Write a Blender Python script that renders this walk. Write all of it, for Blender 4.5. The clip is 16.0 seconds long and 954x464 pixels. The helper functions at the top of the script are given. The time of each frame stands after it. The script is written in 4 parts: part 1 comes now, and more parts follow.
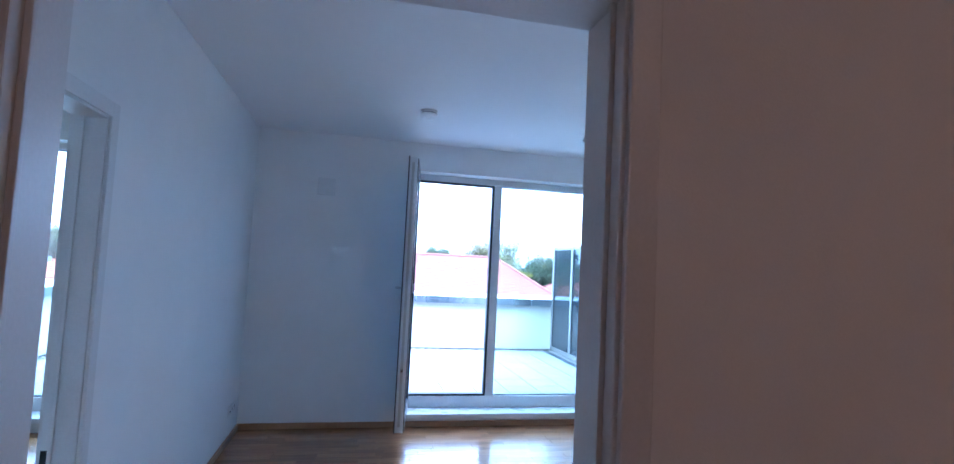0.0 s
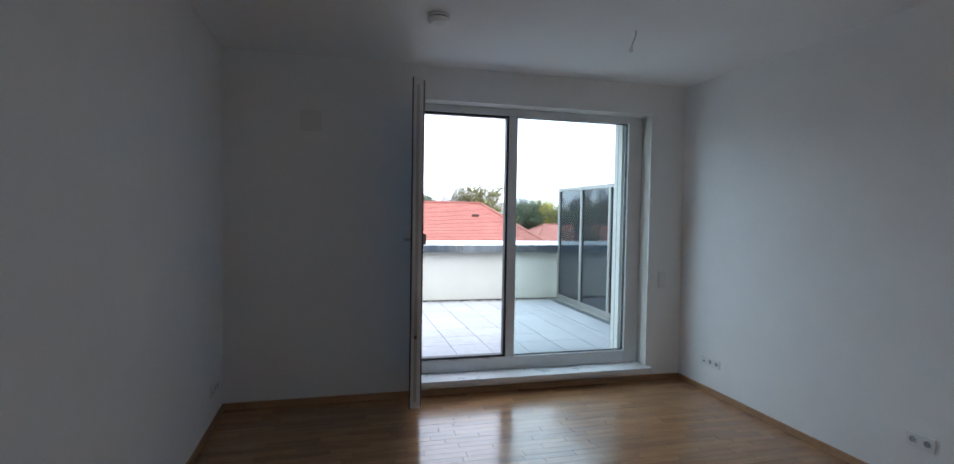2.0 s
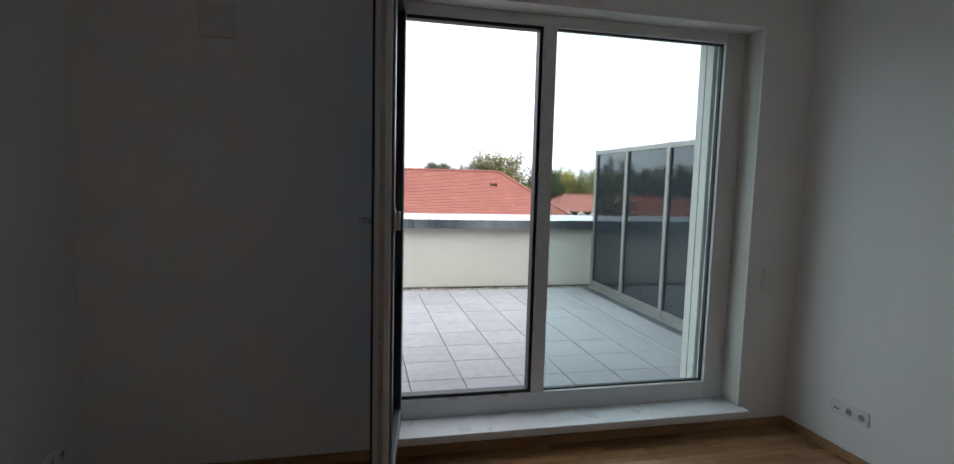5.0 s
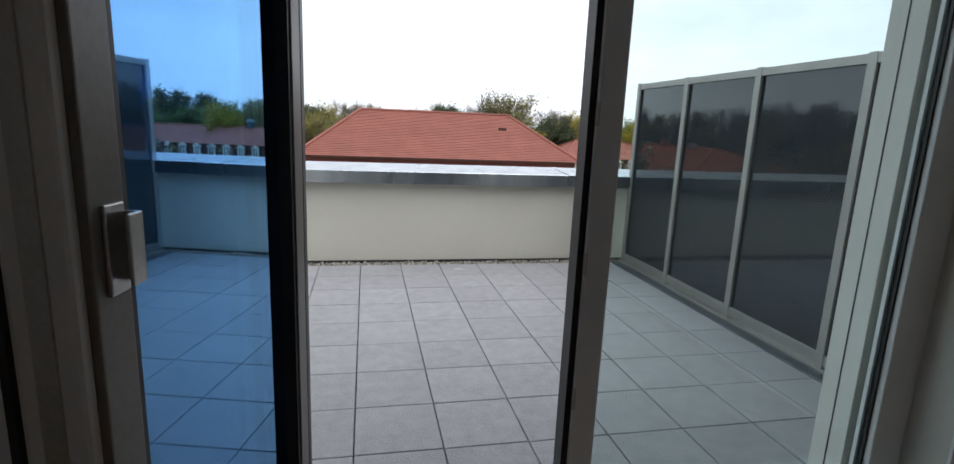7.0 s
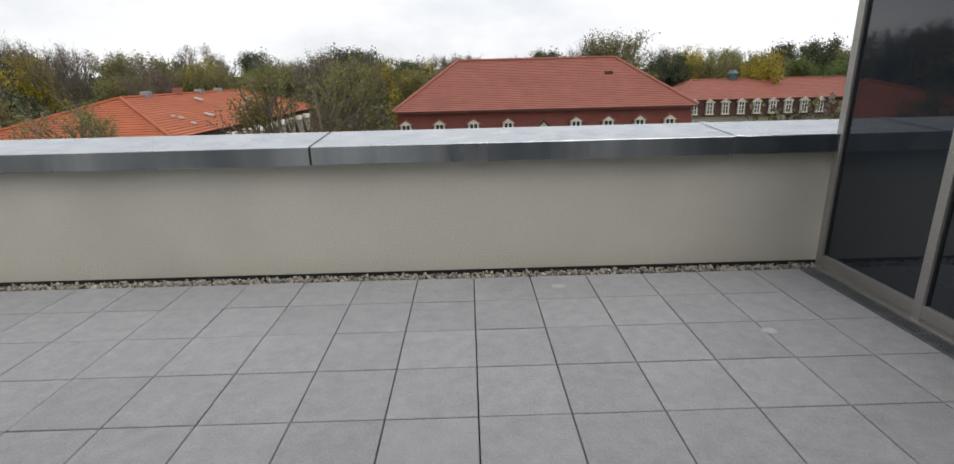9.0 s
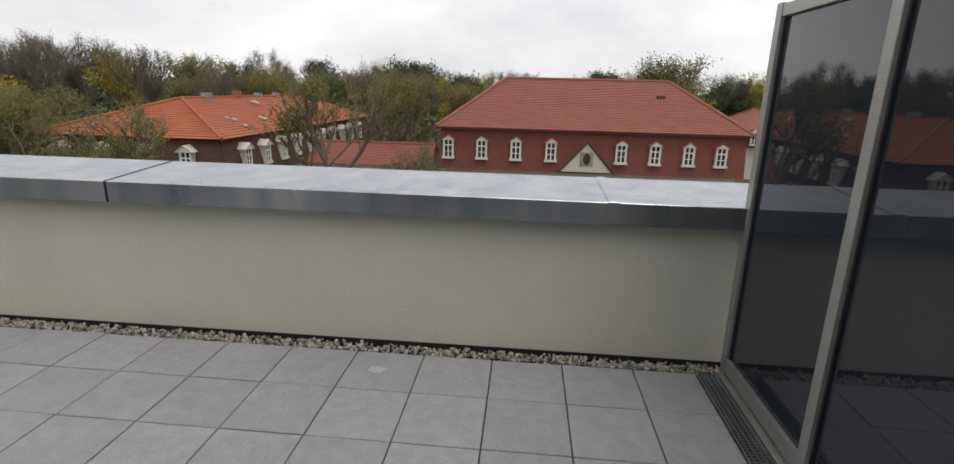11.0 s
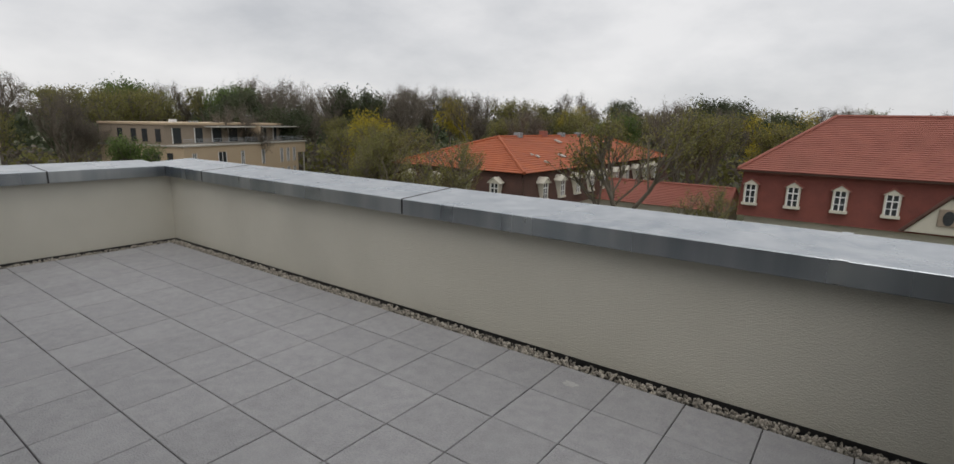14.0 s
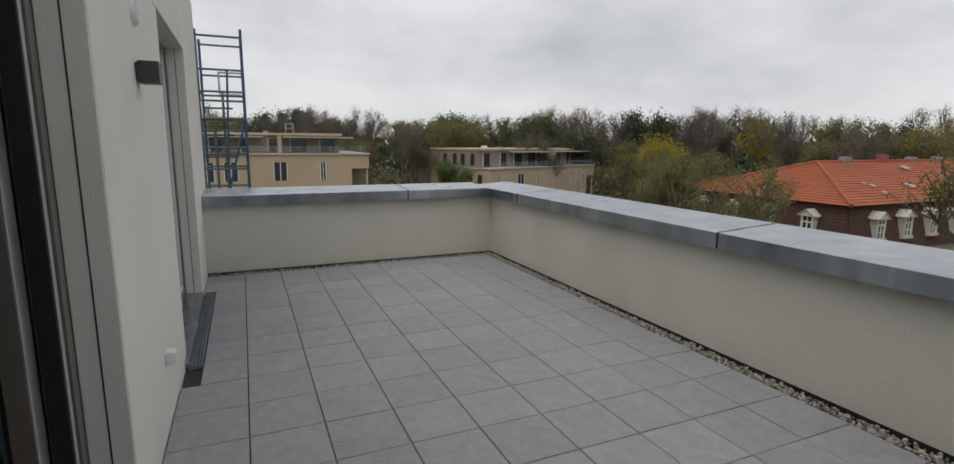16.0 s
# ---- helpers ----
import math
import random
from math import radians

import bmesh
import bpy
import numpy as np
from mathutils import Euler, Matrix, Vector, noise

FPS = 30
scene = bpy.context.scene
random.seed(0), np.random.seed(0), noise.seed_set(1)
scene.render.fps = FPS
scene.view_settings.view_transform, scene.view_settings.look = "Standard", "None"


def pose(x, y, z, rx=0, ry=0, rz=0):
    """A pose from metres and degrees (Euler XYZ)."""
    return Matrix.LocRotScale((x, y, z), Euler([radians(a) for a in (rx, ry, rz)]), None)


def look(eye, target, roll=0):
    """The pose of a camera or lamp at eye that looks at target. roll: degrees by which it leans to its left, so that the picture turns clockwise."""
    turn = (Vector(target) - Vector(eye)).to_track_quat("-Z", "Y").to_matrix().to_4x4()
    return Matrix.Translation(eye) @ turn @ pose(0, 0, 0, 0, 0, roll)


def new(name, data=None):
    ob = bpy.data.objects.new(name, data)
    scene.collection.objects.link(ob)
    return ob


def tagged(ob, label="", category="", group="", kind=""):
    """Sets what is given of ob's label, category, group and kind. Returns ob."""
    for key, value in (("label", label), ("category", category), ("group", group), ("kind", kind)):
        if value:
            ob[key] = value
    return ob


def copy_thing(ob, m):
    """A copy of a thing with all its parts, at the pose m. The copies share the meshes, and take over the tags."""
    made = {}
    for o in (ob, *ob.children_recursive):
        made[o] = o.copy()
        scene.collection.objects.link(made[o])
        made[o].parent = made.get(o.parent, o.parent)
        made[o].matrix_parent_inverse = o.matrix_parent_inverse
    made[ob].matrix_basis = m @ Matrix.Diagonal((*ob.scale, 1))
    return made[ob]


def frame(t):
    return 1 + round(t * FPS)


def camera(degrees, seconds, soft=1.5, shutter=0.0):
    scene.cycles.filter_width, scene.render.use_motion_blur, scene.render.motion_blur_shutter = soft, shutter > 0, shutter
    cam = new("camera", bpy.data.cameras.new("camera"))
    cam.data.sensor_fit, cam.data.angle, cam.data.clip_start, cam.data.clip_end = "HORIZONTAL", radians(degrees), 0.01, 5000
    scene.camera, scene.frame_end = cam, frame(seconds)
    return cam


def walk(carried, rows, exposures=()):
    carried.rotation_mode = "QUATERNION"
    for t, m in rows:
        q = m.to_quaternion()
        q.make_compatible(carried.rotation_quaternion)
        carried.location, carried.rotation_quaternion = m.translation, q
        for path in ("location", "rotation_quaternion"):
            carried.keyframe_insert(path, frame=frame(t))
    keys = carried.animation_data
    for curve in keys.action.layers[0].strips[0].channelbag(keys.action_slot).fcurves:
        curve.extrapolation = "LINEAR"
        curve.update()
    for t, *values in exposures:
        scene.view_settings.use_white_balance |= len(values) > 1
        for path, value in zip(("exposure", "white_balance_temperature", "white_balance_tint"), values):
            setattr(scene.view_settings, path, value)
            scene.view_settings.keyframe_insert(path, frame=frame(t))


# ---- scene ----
cam = camera(84.0, 16.0)
EXPOSURE = [  # seconds, stops, kelvin, tint
    (0.0, 3.05, 4150, 10), (0.5, 2.37, 4400, 10), (1.0, 2.1, 4900, 10), (1.5, 1.97, 5250, 10), (2.0, 1.8, 5600, 10), (3.0, 1.72, 6100, 10),
    (4.2, 1.22, 6150, 10), (6.3, 1.02, 6250, 10), (7.0, 0.38, 6250, 10), (8.0, 0.16, 6550, 10), (8.7, 0.06, 6600, 10), (11.0, -0.13, 6700, 10), (11.6, -0.05, 6700, 10),
    (12.5, -0.2, 6700, 10), (13.5, -0.33, 6700, 10), (14.5, -0.52, 6650, 10), (16.0, -0.53, 6600, 10),
]
PATH = [
    (0, (-1.494, -9.437, 1.510), (-1.065, -7.488, 1.640), 2.85),
    (0.5, (-1.566, -9.193, 1.544), (-1.258, -7.218, 1.630), 0.83),
    (1, (-1.607, -9.030, 1.539), (-1.262, -7.060, 1.535), 1.41),
    (1.5, (-1.604, -8.793, 1.510), (-1.148, -6.847, 1.440), 0.74),
    (2, (-1.615, -8.585, 1.493), (-1.112, -6.651, 1.421), 0.95),
    (2.5, (-1.497, -8.342, 1.491), (-1.017, -6.403, 1.397), 0.80),
    (3, (-1.436, -8.105, 1.492), (-1.031, -6.148, 1.416), 2.14),
    (3.5, (-1.425, -7.823, 1.486), (-0.978, -5.876, 1.390), 1.00),
    (4, (-1.394, -7.501, 1.466), (-0.900, -5.565, 1.365), 1.82),
    (4.2, (-1.341, -7.377, 1.455), (-0.945, -5.419, 1.348), 1.51),
    (6.3, (-0.973, -5.977, 1.482), (-0.398, -4.088, 1.162), 3.10),
    (6.5, (-0.931, -5.750, 1.456), (-0.351, -3.863, 1.132), 3.70),
    (7, (-0.748, -5.333, 1.437), (-0.337, -3.415, 1.044), 2.43),
    (7.5, (-0.669, -4.877, 1.389), (-0.441, -2.936, 0.965), 2.48),
    (8, (-0.620, -4.421, 1.364), (-0.370, -2.492, 0.898), 2.24),
    (8.5, (-0.558, -3.968, 1.396), (-0.389, -2.047, 0.864), 0.54),
    (8.7, (-0.492, -3.782, 1.392), (-0.438, -1.867, 0.816), -1.57),
    (9.3, (-0.307, -3.330, 1.417), (-0.295, -1.414, 0.849), -1.24),
    (10, (0.186, -2.980, 1.462), (0.114, -1.062, 0.910), -0.56),
    (10.8, (0.742, -2.815, 1.502), (0.585, -0.894, 0.983), 0.11),
    (11, (0.932, -2.785, 1.520), (0.766, -0.865, 1.000), 1.47),
    (11.5, (1.348, -2.793, 1.494), (0.657, -0.993, 0.973), 4.55),
    (12, (1.491, -2.868, 1.541), (0.820, -1.066, 0.988), 1.44),
    (12.5, (1.526, -2.859, 1.558), (0.896, -1.049, 0.986), 1.76),
    (13, (1.514, -2.898, 1.555), (0.749, -1.114, 1.073), 1.80),
    (13.5, (1.487, -2.942, 1.556), (0.525, -1.241, 1.134), 1.42),
    (14, (1.458, -2.970, 1.564), (0.303, -1.388, 1.157), 1.23),
    (14.5, (1.410, -3.018, 1.565), (0.053, -1.605, 1.164), 1.18),
    (15, (1.373, -3.034, 1.558), (-0.176, -1.830, 1.170), 0.29),
    (15.5, (1.366, -3.090, 1.583), (-0.337, -2.109, 1.212), 0.35),
    (16, (1.336, -3.143, 1.599), (-0.469, -2.350, 1.264), 0.44),
]
walk(cam, [(t, look(eye, target, roll)) for t, eye, target, roll in PATH], EXPOSURE)

# ---- world and light ----
world = bpy.data.worlds.new("overcast_sky")
scene.world = world
world.use_nodes = True
wn, wl = world.node_tree.nodes, world.node_tree.links
wn.clear()
w_out = wn.new("ShaderNodeOutputWorld")
w_bg = wn.new("ShaderNodeBackground")
w_sky = wn.new("ShaderNodeTexSky")
w_sky.sky_type = "NISHITA"
w_sky.sun_disc = False
w_sky.sun_elevation = radians(59)
w_sky.sun_rotation = radians(200)
w_co = wn.new("ShaderNodeTexCoord")
w_map = wn.new("ShaderNodeMapping")
w_map.inputs["Scale"].default_value = (1.0, 1.0, 2.2)
w_noise = wn.new("ShaderNodeTexNoise")
w_noise.inputs["Scale"].default_value = 2.3
w_noise.inputs["Detail"].default_value = 7.0
w_noise.inputs["Roughness"].default_value = 0.55
w_ramp = wn.new("ShaderNodeValToRGB")
w_ramp.color_ramp.elements[0].position = 0.30
w_ramp.color_ramp.elements[0].color = (6.4, 6.65, 7.1, 1)
w_ramp.color_ramp.elements[1].position = 0.60
w_ramp.color_ramp.elements[1].color = (9.7, 9.8, 10.1, 1)
w_mix = wn.new("ShaderNodeMixRGB")
w_mix.inputs[0].default_value = 0.93
wl.new(w_co.outputs["Generated"], w_map.inputs["Vector"])
wl.new(w_map.outputs[0], w_noise.inputs["Vector"])
wl.new(w_noise.outputs["Fac"], w_ramp.inputs[0])
wl.new(w_sky.outputs[0], w_mix.inputs[1])
wl.new(w_ramp.outputs[0], w_mix.inputs[2])
wl.new(w_mix.outputs[0], w_bg.inputs[0])
w_bg.inputs[1].default_value = 0.118
wl.new(w_bg.outputs[0], w_out.inputs[0])

sun = new("sun", bpy.data.lights.new("sun", "SUN"))
sun.data.energy = 1.1
sun.data.angle = radians(40)
sun.data.color = (1.0, 0.97, 0.93)
sun.matrix_world = look((0, 0, 30), (-5, 6, 14))

scene.cycles.max_bounces, scene.cycles.diffuse_bounces = 16, 12

# ---- materials ----


def surface(name, c1, c2, rough=0.6, scale=8.0, fine=90.0, bump=0.15, metallic=0.0, spec=0.5, vary=0.0, stretch=(1, 1, 1), stain=None, coat=0.0):
    """A two-scale procedural surface: broad tone shifts, fine grain, relief, and a shift from piece to piece."""
    m = bpy.data.materials.new(name)
    m.use_nodes = True
    n, l = m.node_tree.nodes, m.node_tree.links
    b = n["Principled BSDF"]
    co = n.new("ShaderNodeTexCoord")
    mp = n.new("ShaderNodeMapping")
    mp.inputs["Scale"].default_value = stretch
    l.new(co.outputs["Object"], mp.inputs["Vector"])
    vec = mp.outputs[0]
    if vary:
        info = n.new("ShaderNodeObjectInfo")
        add = n.new("ShaderNodeVectorMath")
        add.operation = "MULTIPLY_ADD"
        add.inputs[1].default_value = (37.0, 53.0, 71.0)
        l.new(info.outputs["Random"], add.inputs[0])
        l.new(mp.outputs[0], add.inputs[2])
        vec = add.outputs[0]
    big = n.new("ShaderNodeTexNoise")
    big.inputs["Scale"].default_value = scale
    big.inputs["Detail"].default_value = 4.0
    small = n.new("ShaderNodeTexNoise")
    small.inputs["Scale"].default_value = fine
    small.inputs["Detail"].default_value = 3.0
    l.new(vec, big.inputs["Vector"])
    l.new(vec, small.inputs["Vector"])
    mean = n.new("ShaderNodeMixRGB")
    mean.inputs[0].default_value = 0.5
    l.new(big.outputs["Fac"], mean.inputs[1])
    l.new(small.outputs["Fac"], mean.inputs[2])
    ramp = n.new("ShaderNodeValToRGB")
    ramp.color_ramp.elements[0].position, ramp.color_ramp.elements[1].position = 0.34, 0.66
    ramp.color_ramp.elements[0].color, ramp.color_ramp.elements[1].color = (*c1, 1), (*c2, 1)
    l.new(mean.outputs[0], ramp.inputs[0])
    colour = ramp.outputs[0]
    if vary:
        isl = n.new("ShaderNodeNewGeometry")
        tot = n.new("ShaderNodeMath")
        l.new(info.outputs["Random"], tot.inputs[0])
        l.new(isl.outputs["Random Per Island"], tot.inputs[1])
        wrap = n.new("ShaderNodeMath")
        wrap.operation = "FRACT"
        l.new(tot.outputs[0], wrap.inputs[0])
        rng = n.new("ShaderNodeMapRange")
        rng.inputs["To Min"].default_value, rng.inputs["To Max"].default_value = 1 - vary, 1 + vary
        l.new(wrap.outputs[0], rng.inputs["Value"])
        hsv = n.new("ShaderNodeHueSaturation")
        l.new(rng.outputs[0], hsv.inputs["Value"])
        l.new(colour, hsv.inputs["Color"])
        colour = hsv.outputs[0]
    if stain:
        sc, col, amount = stain
        sn = n.new("ShaderNodeTexNoise")
        sn.inputs["Scale"].default_value = sc
        sn.inputs["Detail"].default_value = 5.0
        l.new(vec, sn.inputs["Vector"])
        sr = n.new("ShaderNodeMapRange")
        sr.inputs["From Min"].default_value, sr.inputs["From Max"].default_value = 0.52, 0.72
        sr.inputs["To Max"].default_value = amount
        l.new(sn.outputs["Fac"], sr.inputs["Value"])
        mx = n.new("ShaderNodeMixRGB")
        mx.inputs[2].default_value = (*col, 1)
        l.new(sr.outputs[0], mx.inputs[0])
        l.new(colour, mx.inputs[1])
        colour = mx.outputs[0]
    l.new(colour, b.inputs["Base Color"])
    rr = n.new("ShaderNodeMapRange")
    rr.inputs["To Min"].default_value, rr.inputs["To Max"].default_value = max(0.02, rough - 0.1), min(1, rough + 0.1)
    l.new(big.outputs["Fac"], rr.inputs["Value"])
    l.new(rr.outputs[0], b.inputs["Roughness"])
    b.inputs["Metallic"].default_value = metallic
    b.inputs["Specular IOR Level"].default_value = spec
    b.inputs["Coat Weight"].default_value = coat
    if bump:
        bp = n.new("ShaderNodeBump")
        bp.inputs["Strength"].default_value = bump
        bp.inputs["Distance"].default_value = 0.01
        l.new(small.outputs["Fac"], bp.inputs["Height"])
        l.new(bp.outputs[0], b.inputs["Normal"])
    return m


def glazing(name, tint=(1, 1, 1), low=0.045, power=6.0, sheen=(1, 1, 1)):
    """Clear pane: mostly see-through, with a Fresnel gloss."""
    m = bpy.data.materials.new(name)
    m.use_nodes = True
    n, l = m.node_tree.nodes, m.node_tree.links
    n.clear()
    out = n.new("ShaderNodeOutputMaterial")
    tr = n.new("ShaderNodeBsdfTransparent")
    tr.inputs[0].default_value = (*tint, 1)
    gl = n.new("ShaderNodeBsdfGlossy")
    gl.inputs["Roughness"].default_value = 0.0
    gl.inputs[0].default_value = (*sheen, 1)
    lw = n.new("ShaderNodeLayerWeight")
    lw.inputs[0].default_value = 0.5
    pw = n.new("ShaderNodeMath")
    pw.operation = "POWER"
    pw.inputs[1].default_value = power
    l.new(lw.outputs["Facing"], pw.inputs[0])
    fr = n.new("ShaderNodeMapRange")
    fr.inputs["To Min"].default_value, fr.inputs["To Max"].default_value = low, 0.95
    l.new(pw.outputs[0], fr.inputs["Value"])
    mx = n.new("ShaderNodeMixShader")
    l.new(fr.outputs[0], mx.inputs[0])
    l.new(tr.outputs[0], mx.inputs[1])
    l.new(gl.outputs[0], mx.inputs[2])
    l.new(mx.outputs[0], out.inputs[0])
    return m


M_WALL = surface("white_wall_paint", (0.82, 0.815, 0.80), (0.87, 0.865, 0.85), 0.75, 3, 260, 0.10)
M_CEIL = surface("white_ceiling_paint", (0.85, 0.85, 0.84), (0.88, 0.88, 0.87), 0.8, 2, 200, 0.06)
M_HALL = surface("hall_wall_paint", (0.74, 0.72, 0.69), (0.80, 0.78, 0.75), 0.75, 3, 260, 0.10)
M_OAK = surface("oak_stave", (0.235, 0.118, 0.048), (0.39, 0.215, 0.098), 0.22, 5, 55, 0.03, vary=0.20, stretch=(0.8, 9, 9), spec=0.55, coat=0.2)
M_JOINT = surface("dark_floor_joint", (0.10, 0.055, 0.03), (0.14, 0.08, 0.04), 0.8, 20, 100, 0.0)
M_BASE = surface("oak_baseboard", (0.33, 0.18, 0.085), (0.45, 0.27, 0.14), 0.45, 4, 60, 0.04, stretch=(1, 6, 6))
M_PVC = surface("white_window_plastic", (0.74, 0.75, 0.75), (0.80, 0.80, 0.80), 0.32, 3, 150, 0.02)
M_SILL = surface("white_sill_stone", (0.72, 0.73, 0.73), (0.80, 0.80, 0.80), 0.3, 6, 120, 0.02)
M_GASKET = surface("black_rubber_gasket", (0.012, 0.012, 0.013), (0.025, 0.025, 0.026), 0.5, 20, 90, 0.05)
M_GREYFRAME = surface("grey_brown_outer_profile", (0.15, 0.135, 0.12), (0.20, 0.18, 0.16), 0.4, 5, 90, 0.03)
M_STEEL = surface("brushed_steel", (0.50, 0.49, 0.47), (0.62, 0.61, 0.59), 0.3, 8, 160, 0.04, metallic=1.0)
M_PLASTIC = surface("white_plastic", (0.74, 0.74, 0.73), (0.80, 0.80, 0.79), 0.4, 10, 120, 0.01)
M_DARK = surface("dark_slot", (0.015, 0.015, 0.015), (0.03, 0.03, 0.03), 0.6, 10, 100, 0.0)
M_CASING = surface("white_door_casing_lacquer", (0.70, 0.69, 0.67), (0.76, 0.75, 0.73), 0.4, 3, 120, 0.02)
M_RENDER = surface("cream_render", (0.57, 0.55, 0.475), (0.63, 0.61, 0.535), 0.9, 1.6, 130, 0.55, stain=(0.9, (0.47, 0.46, 0.40), 0.35))
M_FACADE = surface("white_facade_render", (0.68, 0.665, 0.61), (0.76, 0.745, 0.69), 0.9, 1.8, 150, 0.3)
M_CONCRETE = surface("grey_concrete_slab", (0.275, 0.275, 0.285), (0.365, 0.365, 0.375), 0.85, 14.0, 110, 0.8, vary=0.05, stain=(2.6, (0.42, 0.42, 0.425), 0.22))
M_STAIN = surface("pale_dried_stain", (0.36, 0.36, 0.36), (0.48, 0.475, 0.47), 0.9, 30, 120, 0.1)
M_BED = surface("dark_slab_bedding", (0.02, 0.02, 0.02), (0.05, 0.05, 0.048), 0.95, 12, 90, 0.2)
M_ZINC = surface("zinc_flashing", (0.29, 0.33, 0.37), (0.54, 0.565, 0.585), 0.28, 1.6, 6, 0.0, metallic=1.0, stretch=(1, 1, 0.08), stain=(5.0, (0.30, 0.34, 0.38), 0.3))
M_PEBBLE = surface("river_pebble", (0.20, 0.18, 0.15), (0.42, 0.39, 0.34), 0.8, 30, 200, 0.1, vary=0.5)
M_ALU = surface("anodised_aluminium_frame", (0.34, 0.325, 0.30), (0.43, 0.415, 0.39), 0.42, 4, 110, 0.03, metallic=0.55)
M_TINT = surface("dark_tinted_glass", (0.014, 0.020, 0.028), (0.018, 0.025, 0.034), 0.02, 1, 5, 0.0, spec=0.85)
M_TINT.node_tree.nodes["Principled BSDF"].inputs["Roughness"].default_value = 0.02
for k in list(M_TINT.node_tree.links):
    if k.to_socket.name == "Roughness":
        M_TINT.node_tree.links.remove(k)
M_GALV = surface("galvanised_grating", (0.30, 0.33, 0.35), (0.44, 0.47, 0.49), 0.45, 10, 90, 0.05, metallic=0.8)
M_LAMP = surface("anthracite_lamp_metal", (0.035, 0.034, 0.035), (0.05, 0.049, 0.05), 0.5, 9, 90, 0.04)
M_GLASS = glazing("clear_window_glass", (0.88, 0.955, 0.955))
M_BLUEGLASS = glazing("bluish_window_glass", (0.72, 0.90, 1.0), 0.30, 1.5, (0.27, 0.58, 1.0))
M_ROOF = surface("red_clay_roof_tile", (0.24, 0.080, 0.058), (0.34, 0.125, 0.093), 0.75, 0.8, 14, 0.3, vary=0.05, stain=(0.35, (0.22, 0.085, 0.06), 0.4))
M_ORANGE = surface("orange_clay_roof_tile", (0.32, 0.080, 0.032), (0.45, 0.130, 0.052), 0.75, 0.6, 12, 0.3, vary=0.06, stain=(0.3, (0.28, 0.08, 0.04), 0.5))
M_REDWALL = surface("red_tile_hung_wall", (0.16, 0.045, 0.035), (0.23, 0.070, 0.052), 0.8, 1.2, 16, 0.3, vary=0.05)
M_BROWN = surface("dark_brown_shingle", (0.055, 0.027, 0.020), (0.10, 0.05, 0.036), 0.85, 1.2, 14, 0.3, vary=0.12)
M_CREAM = surface("cream_plaster", (0.52, 0.49, 0.40), (0.60, 0.57, 0.48), 0.85, 1, 20, 0.1)
M_TRIM = surface("cream_window_surround", (0.56, 0.53, 0.44), (0.66, 0.63, 0.54), 0.7, 3, 30, 0.05)
M_PANE = surface("dark_window_pane", (0.03, 0.035, 0.04), (0.05, 0.055, 0.06), 0.08, 2, 20, 0.0, spec=0.7)
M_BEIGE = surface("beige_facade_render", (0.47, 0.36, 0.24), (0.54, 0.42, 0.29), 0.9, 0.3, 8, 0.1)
# beige greyed and darkened for the shade in recesses; the oval surround shares it
M_BEIGETOP = surface("beige_render_with_recess_shade", (0.26, 0.21, 0.16), (0.32, 0.26, 0.20), 0.9, 0.3, 8, 0.1)
M_ROOFEDGE = surface("pale_roof_edge", (0.40, 0.38, 0.34), (0.50, 0.48, 0.43), 0.6, 1, 10, 0.05)
M_BARK = surface("tree_bark", (0.10, 0.082, 0.062), (0.19, 0.165, 0.13), 0.9, 2, 20, 0.4)
M_GROUND = surface("grass_and_soil", (0.045, 0.060, 0.022), (0.095, 0.090, 0.045), 0.95, 0.05, 1.5, 0.2, stain=(0.02, (0.12, 0.09, 0.06), 0.6))
M_BLUE = surface("blue_scaffold_steel", (0.03, 0.06, 0.13), (0.06, 0.10, 0.19), 0.5, 6, 40, 0.05, metallic=0.4)
M_TEAL = surface("galvanised_green_scaffold_steel", (0.06, 0.10, 0.10), (0.13, 0.17, 0.17), 0.5, 6, 40, 0.05, metallic=0.6)


def foliage(name, c1, c2):
    m = surface(name, c1, c2, 0.7, 0.5, 6, 0.0, vary=0.30)
    n, l = m.node_tree.nodes, m.node_tree.links
    b = n["Principled BSDF"]
    tl = n.new("ShaderNodeBsdfTranslucent")
    l.new(b.inputs["Base Color"].links[0].from_socket, tl.inputs[0])
    mx = n.new("ShaderNodeMixShader")
    mx.inputs[0].default_value = 0.45
    l.new(b.outputs[0], mx.inputs[1])
    l.new(tl.outputs[0], mx.inputs[2])
    l.new(mx.outputs[0], n["Material Output"].inputs[0])
    return m


M_LEAF = {
    "olive": foliage("olive_spring_leaf", (0.145, 0.15, 0.042), (0.27, 0.25, 0.09)),
    "yellow": foliage("yellow_green_blossom", (0.28, 0.235, 0.022), (0.48, 0.39, 0.05)),
    "green": foliage("fresh_green_leaf", (0.075, 0.13, 0.030), (0.16, 0.21, 0.065)),
    "dark": foliage("dark_green_needle", (0.055, 0.075, 0.036), (0.105, 0.125, 0.066)),
    "bare": foliage("grey_brown_twig", (0.12, 0.10, 0.08), (0.21, 0.185, 0.15)),
}

# ---- mesh helpers ----


